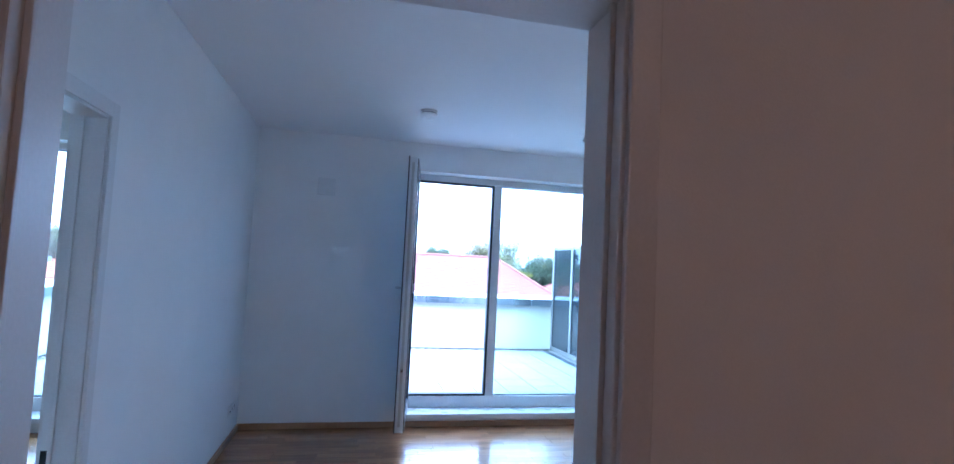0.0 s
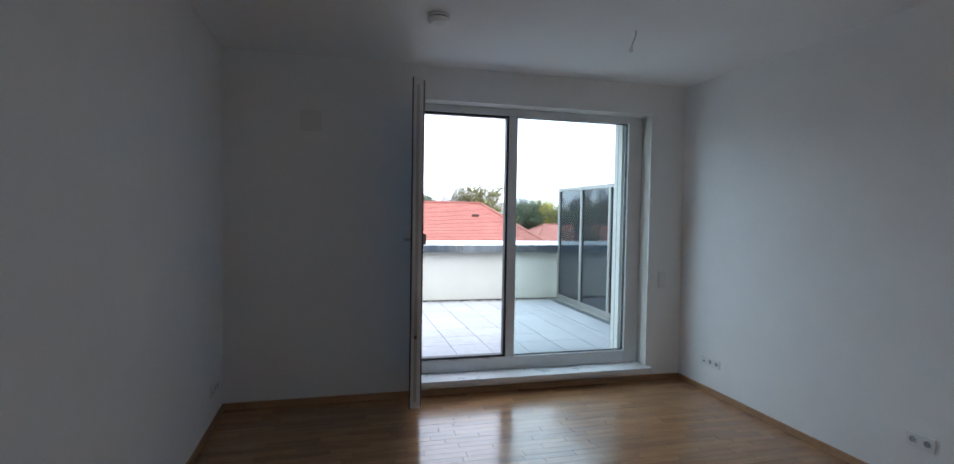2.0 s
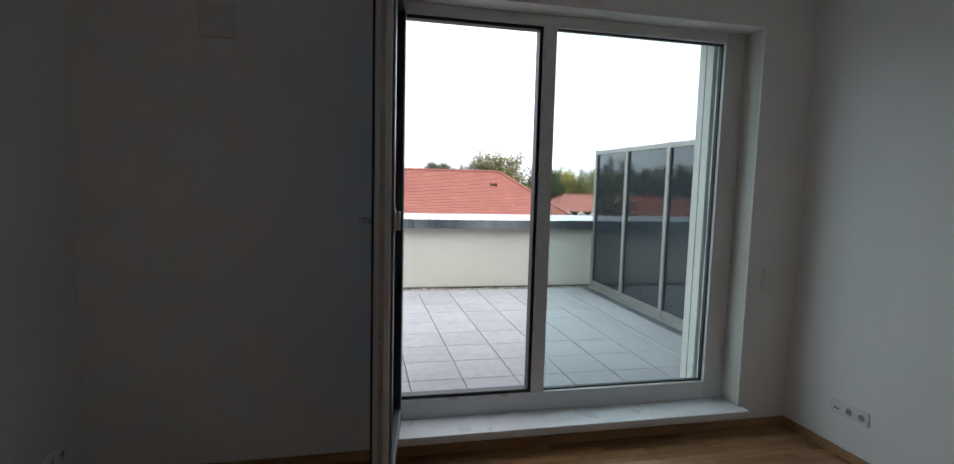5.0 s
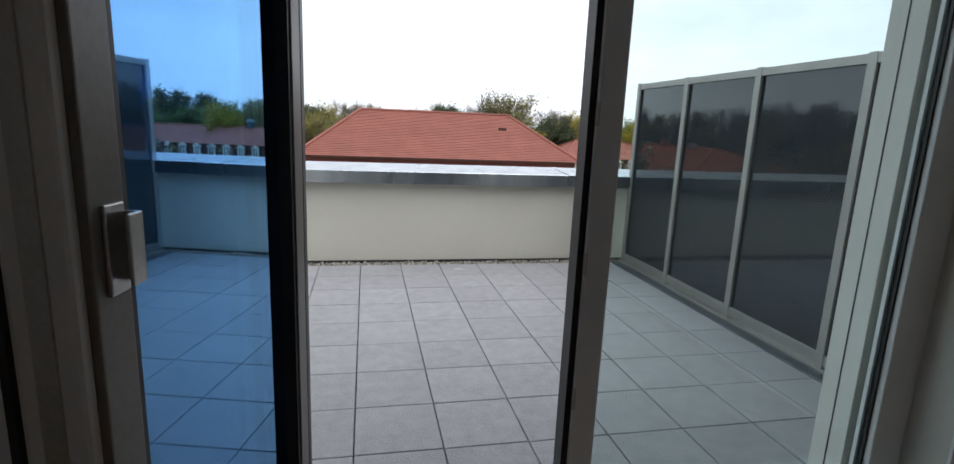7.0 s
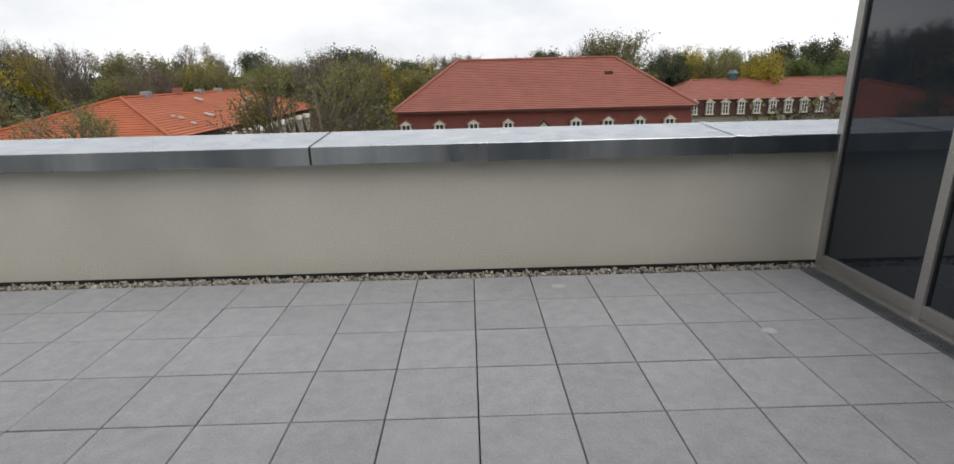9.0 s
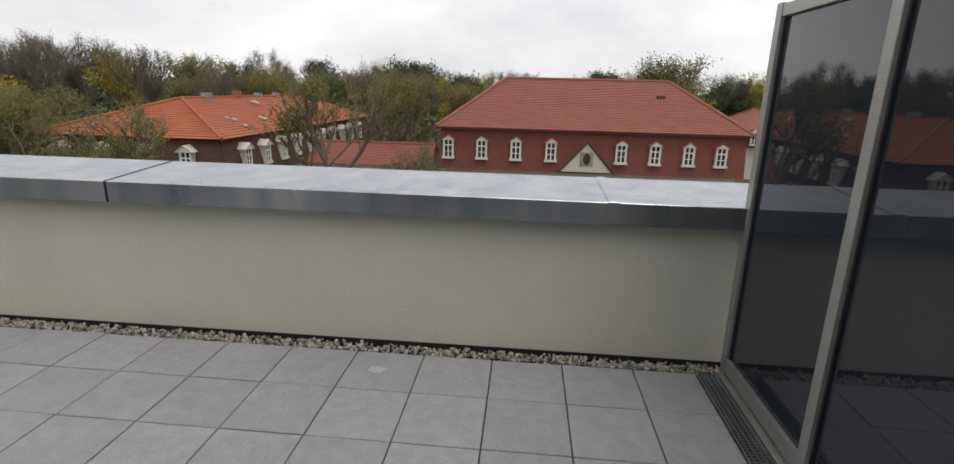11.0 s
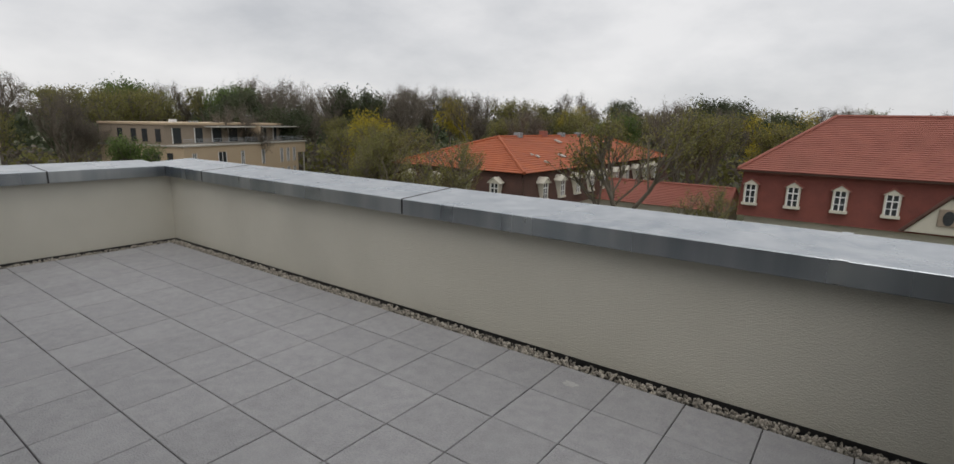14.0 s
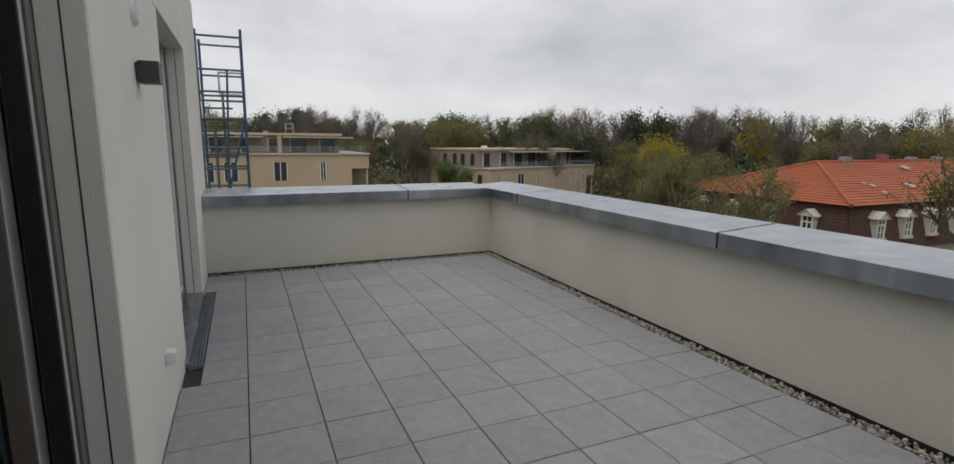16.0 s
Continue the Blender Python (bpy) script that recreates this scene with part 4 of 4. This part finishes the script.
def flat_block(name, x, y, rz, length, deep, ztop, zlow, inset, label):
    """A beige modern block: set-back top storey with canopies over a roof terrace, tall windows below. Front face looks along local -y."""
    h = empty(name, x, y, 0, label, "apartment block", "modern beige blocks", rz)
    box("body", 0, length - 1.9, 0, deep, GZ, zlow, M_BEIGE, h)
    box("overhang", length - 1.9, length, 0, deep, zlow - 1.5, zlow, M_BEIGE, h)
    # the shade under the overhang is put into this wall's darker colour
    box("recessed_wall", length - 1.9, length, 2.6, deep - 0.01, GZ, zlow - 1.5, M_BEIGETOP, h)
    bm = bmesh.new()
    add_rod(bm, (length - 0.2, 0.2, GZ), (length - 0.2, 0.2, zlow - 1.5), 0.1, 0.1, 10)
    part("column", bm, M_ROOFEDGE, h)
    box("terrace_edge", -0.15, length + 0.15, -0.15, deep + 0.15, zlow, zlow + 0.18, M_ROOFEDGE, h, 0.03)
    # set-back storey: its recess shade is in the base colour as well
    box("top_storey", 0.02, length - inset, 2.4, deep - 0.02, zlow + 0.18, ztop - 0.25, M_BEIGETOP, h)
    box("roof_edge", -0.1, length - inset + 0.3, 2.1, deep + 0.1, ztop - 0.25, ztop, M_BEIGE, h, 0.03)
    for a, b in ((0.25, 0.56), (0.60, 0.98)):
        box("canopy", length * a, length * b - inset * 0.4, 0.3, 2.3, ztop - 0.52, ztop - 0.38, M_ROOFEDGE, h, 0.02)
    box("party_wall", length * 0.575, length * 0.59, 0.4, 2.38, zlow + 0.18, ztop - 0.3, M_BEIGE, h)
    r = random.Random(len(name))
    u = 1.0
    while u < length - inset - 1.6:
        w = r.choice((0.7, 1.2, 1.6))
        wd = box("window", u, u + w, 2.34, 2.44, zlow + 0.3, ztop - 0.6, M_PANE, h)
        box("frame", u - 0.06, u, 2.3, 2.45, zlow + 0.3, ztop - 0.6, M_PLASTIC, wd)
        u += w + r.uniform(1.0, 2.2)
    u = 1.2
    while u < length - 2:
        w = r.choice((0.55, 1.3))
        for lev in range(2):
            zt = zlow - 0.75 - lev * 2.7
            wd = box("window", u, u + w, -0.03, 0.08, zt - 1.9, zt, M_PANE, h)
            for uu in (u - 0.03, u + w / 2 - 0.04, u + w - 0.04):
                box("frame", uu, uu + 0.08, -0.06, 0.0, zt - 1.9, zt, M_PLASTIC, wd)
        u += w + r.choice((0.9, 2.6, 3.4))
    for v in (1.5, 3.4, 5.0, 7.0):
        if v < deep - 1.4:
            for z0, z1 in ((zlow - 2.4, zlow - 0.7), (zlow + 0.5, ztop - 0.7)):
                box("window", -0.05, 0.06, v if z1 < zlow else v + 1.5, v + 0.8 if z1 < zlow else v + 2.2, z0, z1, M_PANE, h)
    bm = bmesh.new()
    for k in range(int(length / 1.1)):
        add_rod(bm, (0.3 + k * 1.1, 0.1, zlow + 0.18), (0.3 + k * 1.1, 0.1, zlow + 0.85), 0.025, 0.025, 4)
    for z in (0.45, 0.65, 0.85):
        add_rod(bm, (0.2, 0.1, zlow + z), (length - 0.2, 0.1, zlow + z), 0.022, 0.022, 4)
    part("railing", bm, M_GALV, h)
    for k, (u, sz) in enumerate(((0.2, 0.5), (0.32, 0.25), (0.36, 0.3), (0.52, 0.35))):
        box("roof_unit", length * u, length * u + sz * 1.6, deep * 0.5, deep * 0.5 + sz, ztop, ztop + sz * 0.7, M_GALV if k else M_PLASTIC, h, 0.03)
    bm = bmesh.new()
    cx = length * 0.62
    for dx in (0, 0.8):
        for dy in (0, 0.8):
            add_rod(bm, (cx + dx, 3 + dy, ztop), (cx + dx, 3 + dy, ztop + 1.0), 0.03, 0.03, 4)
    for z in (0.5, 1.0):
        for a, b in (((0, 0), (0.8, 0)), ((0.8, 0), (0.8, 0.8)), ((0.8, 0.8), (0, 0.8)), ((0, 0.8), (0, 0))):
            add_rod(bm, (cx + a[0], 3 + a[1], ztop + z), (cx + b[0], 3 + b[1], ztop + z), 0.03, 0.03, 4)
    part("hatch_rail", bm, M_GALV, h)
    return h


# the front of each block looks towards +x
flat_block("beige_block", -60.0, 25.6, 110, 23.0, 12.0, 0.75, -1.9, 1.0, "beige flat-roofed apartment block with a set-back top storey")
flat_block("beige_block_near_scaffold", -58.0, -12.3, 90, 22.0, 13.0, 2.4, 0.1, 2.8, "beige flat-roofed apartment block behind the scaffold")

# ---- scaffold ----
sf = empty("scaffold", -10.6, -3.87, 0.3, "slender blue and green steel scaffold tower beside the house", "scaffold")
for x in (-0.55, 0.55):
    for y in (0.05, 0.82):
        bm = bmesh.new()
        add_rod(bm, (x, y, GZ - 0.3), (x, y, 3.35 if y > 0.5 else 3.3), 0.026, 0.026, 10)
        part("standard", bm, M_BLUE if (x > 0) == (y > 0.5) else M_TEAL, sf)


def ledger(a, b):
    bm = bmesh.new()
    add_rod(bm, a, b, 0.02, 0.02, 8)
    part("ledger", bm, M_TEAL, sf)


for z in (-1.2, -0.7, -0.2, 0.15, 0.75, 1.15, 1.7, 2.2, 2.6, 3.2):
    for x in (-0.55, 0.55):
        ledger((x, 0.05, z), (x, 0.82, z))
    if z in (0.75, 1.7, 2.2, -0.7):
        for y in (0.05, 0.82):
            ledger((-0.55, y, z), (0.55, y, z))
for a, b in (((0.55, 0.05, -1.2), (0.55, 0.82, 1.7)), ((-0.55, 0.82, -0.2), (0.55, 0.82, 1.7)), ((0.55, 0.4, -1.2), (0.55, 0.55, 2.6))):
    bm = bmesh.new()
    add_rod(bm, a, b, 0.02, 0.02, 8)
    part("brace", bm, M_BLUE, sf)
for z in (-0.25, 1.68):
    box("deck", -0.52, 0.52, 0.08, 0.78, z, z + 0.05, M_GALV, sf)
for x, y in ((-0.55, 0.42), (0.55, 0.28)):
    bm = bmesh.new()
    add_rod(bm, (x, y, GZ - 0.3), (x, y, 2.3 if x < 0 else 1.6), 0.026, 0.026, 10)
    part("standard", bm, M_TEAL, sf)
for z in (-0.95, -0.45, 0.35, 0.95, 1.4, 1.95):
    ledger((-0.55, 0.05, z), (-0.55, 0.6, z))
    ledger((0.55, -0.1, z + 0.08), (0.55, 0.82, z + 0.08))
bm = bmesh.new()
for a, b in (((0.55, 0.40, 2.15), (0.55, 0.78, 2.15)), ((0.55, 0.40, 2.15), (0.55, 0.40, 2.55)), ((0.55, 0.40, 2.55), (0.55, 0.82, 2.55))):
    add_rod(bm, a, b, 0.018, 0.018, 8)
part("guard_frame", bm, M_GALV, sf)

# ---- trees ----


def tree_meshes(name, seed, height, spread, leaf, n_leaf, leaf_size, upright=0.5, crown_low=0.25, twigs=5, thin=0.32):
    """Trunk with forking limbs and a crown of many small leaf blades round the twigs."""
    r = random.Random(seed)
    verts, faces, tips = [], [], []

    def limb(a, b, r0, r1, sides):
        a, b = Vector(a), Vector(b)
        q = (b - a).to_track_quat("Z", "Y").to_matrix()
        o = len(verts)
        for c, rad in ((a, r0), (b, r1)):
            for k in range(sides):
                t = 2 * math.pi * k / sides
                verts.append(c + q @ Vector((rad * math.cos(t), rad * math.sin(t), 0)))
        for k in range(sides):
            faces.append((o + k, o + (k + 1) % sides, o + sides + (k + 1) % sides, o + sides + k))

    def grow(p, d, length, rad, depth):
        segs = 3 if depth < 3 else 2
        for s in range(segs):
            d2 = (d + Vector((r.gauss(0, 0.16), r.gauss(0, 0.16), r.gauss(0.05 * upright, 0.10)))).normalized()
            e = p + d2 * (length / segs)
            limb(p, e, rad * (1 - 0.25 * s / segs), rad * (1 - 0.25 * (s + 1) / segs), 6 if depth < 2 else 3)
            p, d = e, d2
            if depth >= 2:
                tips.append((p.copy(), depth))
        if depth >= 4:
            return
        for _ in range(twigs if depth < 3 else 3):
            ang = r.uniform(0, 2 * math.pi)
            out = Vector((math.cos(ang), math.sin(ang), 0))
            nd = (d * r.uniform(0.5, 0.9) + out * r.uniform(0.45, 1.0) * spread / height * 1.8 + Vector((0, 0, upright * r.uniform(0.1, 0.6)))).normalized()
            grow(p - d * r.uniform(0, length * 0.45), nd, length * r.uniform(0.55, 0.78), rad * 0.55, depth + 1)

    grow(Vector((0, 0, 0)), Vector((0, 0, 1)), height * 0.36, height * 0.016, 0)
    top = max(v.z for v in verts)
    wide = max(math.hypot(v.x, v.y) for v in verts)
    kz, kx = height / top, spread / wide
    for v in verts:
        v.x, v.y, v.z = v.x * kx, v.y * kx, v.z * kz
    lv, lf = [], []
    low = height * crown_low
    places = [Vector((t.x * kx, t.y * kx, t.z * kz)) for t, _ in tips]
    places = [t for t in places if t.z > low] or places
    for _ in range(n_leaf):
        c = r.choice(places) + Vector((r.gauss(0, 1), r.gauss(0, 1), r.gauss(0, 0.8))) * leaf_size * (0.4 if thin < 0.1 else 1.15)
        s = leaf_size * r.uniform(0.45, 1.1)
        a = Vector((r.gauss(0, 1), r.gauss(0, 1), r.gauss(0, 1))).normalized()
        b = a.cross(Vector((r.gauss(0, 1), r.gauss(0, 1), r.gauss(0, 1)))).normalized()
        o = len(lv)
        lv.extend((c - a * s * 0.5, c + b * s * thin, c + a * s * 0.5, c - b * s * thin))
        lf.append((o, o + 1, o + 2, o + 3))
    return (verts, faces), (lv, lf), leaf


def tree(name, x, y, made, label, scale=1.0, rz=0.0):
    t = empty(name, x, y, GZ, label, "tree", "", rz)
    (tv, tf), (lv, lf), leaf = made
    mesh_object("trunk", tv, tf, M_BARK, t)
    if lv:
        mesh_object("crown", lv, lf, M_LEAF[leaf], t)
    t.scale = (scale, scale, scale)
    return t


kinds = {
    "olive": tree_meshes("olive", 11, 13.0, 5.2, "olive", 7500, 0.26, 0.9, 0.2, 5),
    "yellow": tree_meshes("yellow", 12, 13.0, 5.5, "yellow", 9000, 0.30, 0.7, 0.15, 5),
    "green": tree_meshes("green", 13, 13.0, 5.0, "green", 8500, 0.32, 0.7, 0.15, 5),
    "bare": tree_meshes("bare", 14, 14.0, 4.8, "bare", 6500, 0.75, 1.0, 0.25, 5, 0.022),
    "dark": tree_meshes("dark", 15, 14.0, 4.5, "dark", 8500, 0.36, 1.0, 0.08, 5),
    "sparse": tree_meshes("sparse", 16, 13.0, 5.5, "olive", 5600, 0.17, 0.8, 0.2, 4),
}
words = {
    "olive": "spring tree with thin olive-green young leaves",
    "yellow": "broad tree in yellow-green spring blossom",
    "green": "broad tree with fresh green leaves",
    "bare": "bare grey tree with fine twigs",
    "dark": "dense dark green tree",
    "sparse": "wide tree with dark limbs and sparse young leaves",
}
first = {}


def plant(kind, x, y, scale, rz, name="tree"):
    if kind not in first:
        first[kind] = tree(name, x, y, kinds[kind], words[kind], scale, rz)
        return
    c = copy_thing(first[kind], pose(x, y, GZ, 0, 0, rz))
    c.scale = (scale, scale, scale)


for kind, x, y, s, rz in (
    ("sparse", -10.4, 30.0, 1.0, 30), ("sparse", -21.5, 25.5, 0.83, 140), ("olive", -5.5, 62.0, 0.95, 60),
    ("yellow", -47.5, 41.0, 0.98, 10), ("yellow", -52.0, 46.0, 0.9, 200), ("olive", -40.0, 40.0, 0.85, 80),
    ("olive", -13.5, 58.0, 1.02, 100), ("bare", -17.0, 62.0, 1.05, 20), ("yellow", -8.5, 66.0, 0.93, 300),
    ("green", -57.0, 19.5, 0.74, 40), ("olive", 20.5, 74.0, 1.27, 50), ("bare", 17.0, 74.0, 1.16, 70),
    ("yellow", 24.0, 68.0, 0.85, 90), ("olive", -31.0, 33.0, 0.55, 15), ("sparse", -26.0, 30.0, 0.60, 220),
    ("sparse", -34.5, 31.0, 0.74, 75), ("olive", -38.5, 34.0, 0.80, 160), ("olive", -44.0, 37.0, 0.86, 250), ("sparse", -6.8, 35.0, 0.60, 110),
    ("bare", -36.0, 60.0, 0.98, 35), ("olive", -42.0, 62.0, 0.95, 130), ("olive", -34.0, 78.0, 1.0, 10), ("bare", -24.0, 84.0, 1.02, 15), ("olive", -18.0, 80.0, 1.0, 190),
    ("bare", -66.0, 36.0, 0.95, 50), ("dark", -70.0, 46.0, 0.95, 5), ("olive", -63.0, 52.0, 0.93, 65), ("bare", -70.0, 18.0, 1.02, 85), ("olive", -76.0, 12.0, 0.95, 25),
):
    plant(kind, x, y, s, rz)

# wood all round
rw = random.Random(21)
mix = ["bare", "olive", "bare", "olive", "bare", "olive", "dark", "bare", "sparse", "green", "yellow", "olive"]
for ring, (dist, count, s0, s1) in enumerate(((92, 34, 0.88, 1.0), (112, 44, 0.92, 1.12), (140, 50, 0.98, 1.2))):
    for k in range(count):
        az = radians(-55 + 175 * (k + rw.uniform(-0.4, 0.4)) / count)
        d = dist * rw.uniform(0.95, 1.08)
        plant(rw.choice(mix if ring < 2 else ["olive", "bare", "dark", "bare", "olive"]), -d * math.sin(az), d * math.cos(az), rw.uniform(s0, s1) * (1.06 + 0.20 * min(1.0, max(0.0, az / 0.8))), rw.uniform(0, 360))

# undergrowth below the wood
ru = random.Random(9)
for nm, leafy, count, words_ in (("undergrowth", "olive", 16000, "olive undergrowth at the edge of the wood"), ("brushwood", "bare", 14000, "grey-brown brushwood below the trees")):
    uv_, uf_ = [], []
    for k in range(count):
        az = radians(ru.uniform(-60, 122))
        d = ru.uniform(84, 112)
        c = Vector((-d * math.sin(az), d * math.cos(az), GZ + ru.uniform(0, 1) ** 0.8 * (6.5 + 3.0 * noise.noise((az * 14, d * 0.05, 3)))))
        s = ru.uniform(0.25, 0.6)
        a = Vector((ru.gauss(0, 1), ru.gauss(0, 1), ru.gauss(0, 1))).normalized()
        b = a.cross(Vector((ru.gauss(0, 1), ru.gauss(0, 1), ru.gauss(0, 1)))).normalized()
        o = len(uv_)
        uv_.extend((c - a * s, c + b * s * 0.7, c + a * s, c - b * s * 0.7))
        uf_.append((o, o + 1, o + 2, o + 3))
    tagged(mesh_object(nm, uv_, uf_, M_LEAF[leafy]), words_, "undergrowth", kind="stuff")

# far woods beyond the trees
rf = random.Random(5)
fv_, ff_ = [], []
for k in range(26000):
    az = radians(rf.uniform(-70, 125))
    d = rf.uniform(165, 230)
    c = Vector((-d * math.sin(az), d * math.cos(az), GZ + rf.uniform(0, 1) ** 0.6 * (11.5 + 2.2 * noise.noise((az * 9, d * 0.02, 0)))))
    s = rf.uniform(0.6, 1.6)
    a = Vector((rf.gauss(0, 1), rf.gauss(0, 1), rf.gauss(0, 1))).normalized()
    b = a.cross(Vector((rf.gauss(0, 1), rf.gauss(0, 1), rf.gauss(0, 1)))).normalized()
    o = len(fv_)
    fv_.extend((c - a * s, c + b * s * 0.7, c + a * s, c - b * s * 0.7))
    ff_.append((o, o + 1, o + 2, o + 3))
tagged(mesh_object("far_woods", fv_, ff_, M_LEAF["dark"]), "dark band of distant woodland", "woods", kind="stuff")

# ---- floor pieces: terrace slabs and oak staves ----


def slab_mesh(w, d, h=0.03, c=0.003):
    hw, hd = w / 2, d / 2
    v = [(-hw, -hd, -h), (hw, -hd, -h), (hw, hd, -h), (-hw, hd, -h),
         (-hw, -hd, -c), (hw, -hd, -c), (hw, hd, -c), (-hw, hd, -c),
         (-hw + c, -hd + c, 0), (hw - c, -hd + c, 0), (hw - c, hd - c, 0), (-hw + c, hd - c, 0)]
    f = [(8, 9, 10, 11)]
    for a, b in ((0, 4), (4, 8)):
        for k in range(4):
            f.append((a + k, a + (k + 1) % 4, b + (k + 1) % 4, b + k))
    return v, f


slab_cache = {}
T, GAP = 0.4, 0.006
rs = random.Random(2)
xs = [PX + 0.11] + [T * i for i in range(-13, 5)] + [1.948]
ys = [OUT + 0.004] + [-T * k for k in range(8, -1, -1)]
for i in range(len(xs) - 1):
    for j in range(len(ys) - 1):
        x0, x1, y0, y1 = xs[i], xs[i + 1], ys[j], ys[j + 1]
        if j == 0 and x0 < -2.76 and x1 > -4.72:
            y0 = -3.492
            if y1 - y0 < 0.05:
                continue
        w, d = round(x1 - x0 - GAP, 4), round(y1 - y0 - GAP, 4)
        if w < 0.02 or d < 0.02:
            continue
        if (w, d) not in slab_cache:
            me = bpy.data.meshes.new("slab")
            me.from_pydata(*[slab_mesh(w, d)[0], [], slab_mesh(w, d)[1]])
            me.materials.append(M_CONCRETE)
            slab_cache[w, d] = me
        o = new("slab", slab_cache[w, d])
        o.parent = terrace
        o.matrix_basis = pose((x0 + x1) / 2, (y0 + y1) / 2, rs.uniform(-0.0012, 0.0012), rs.uniform(-0.12, 0.12), rs.uniform(-0.12, 0.12), 0)

for x, y, r0 in ((0.17, -0.2, 0.055), (1.22, -0.92, 0.05)):
    rm = random.Random(int(x * 100))
    k = 18
    rim = [(x + r0 * rm.uniform(0.55, 1.1) * math.cos(2 * math.pi * i / k), y + r0 * rm.uniform(0.45, 0.8) * math.sin(2 * math.pi * i / k), 0.0022) for i in range(k)]
    tagged(mesh_object("dried_stain", [(x, y, 0.003)] + rim, [(0, 1 + i, 1 + (i + 1) % k) for i in range(k)], M_STAIN), "small pale dried stain on a concrete slab", "stain")

stave_cache = {}
SW = 0.071
rp = random.Random(4)
rest_v, rest_f = [], []
made_staves = 0


def lay_staves(x0, x1, y0, y1, near):
    global made_staves
    y = y1
    while y > y0 + 0.01:
        w = min(SW, y - y0)
        x = x0 - rp.uniform(0, 0.45)
        while x < x1:
            l = rp.choice((0.36, 0.42, 0.48, 0.54))
            a, b = max(x, x0), min(x + l, x1)
            x += l
            if b - a < 0.03:
                continue
            lw, ld = round(b - a - 0.0008, 3), round(w - 0.0008, 4)
            v, f = slab_mesh(lw, ld, 0.006, 0.0006)
            cx, cy, cz = (a + b) / 2, y - w / 2, FZ + rp.uniform(-0.0002, 0.0002)
            if near and made_staves < 300:
                if (lw, ld) not in stave_cache:
                    me = bpy.data.meshes.new("stave")
                    me.from_pydata(v, [], f)
                    me.materials.append(M_OAK)
                    stave_cache[lw, ld] = me
                o = new("stave", stave_cache[lw, ld])
                o.parent = floor
                o.matrix_basis = pose(cx, cy, cz)
                made_staves += 1
            else:
                k = len(rest_v)
                rest_v.extend((p_[0] + cx, p_[1] + cy, p_[2] + cz) for p_ in v)
                rest_f.extend([tuple(k + q for q in g) for g in f])
        y -= SW


lay_staves(RX0 + 0.001, RX1 - 0.001, RY0 - 0.16, RY1 - 0.013, True)
lay_staves(-6.19, RX0 - 0.001, RY0 + 0.001, RY1 - 0.013, False)
lay_staves(-2.54, 0.89, -11.59, RY0 - 0.161, False)
staves = mesh_object("stave_field", rest_v, rest_f, M_OAK, floor)
tagged(staves, "oak parquet staves", kind="stuff")
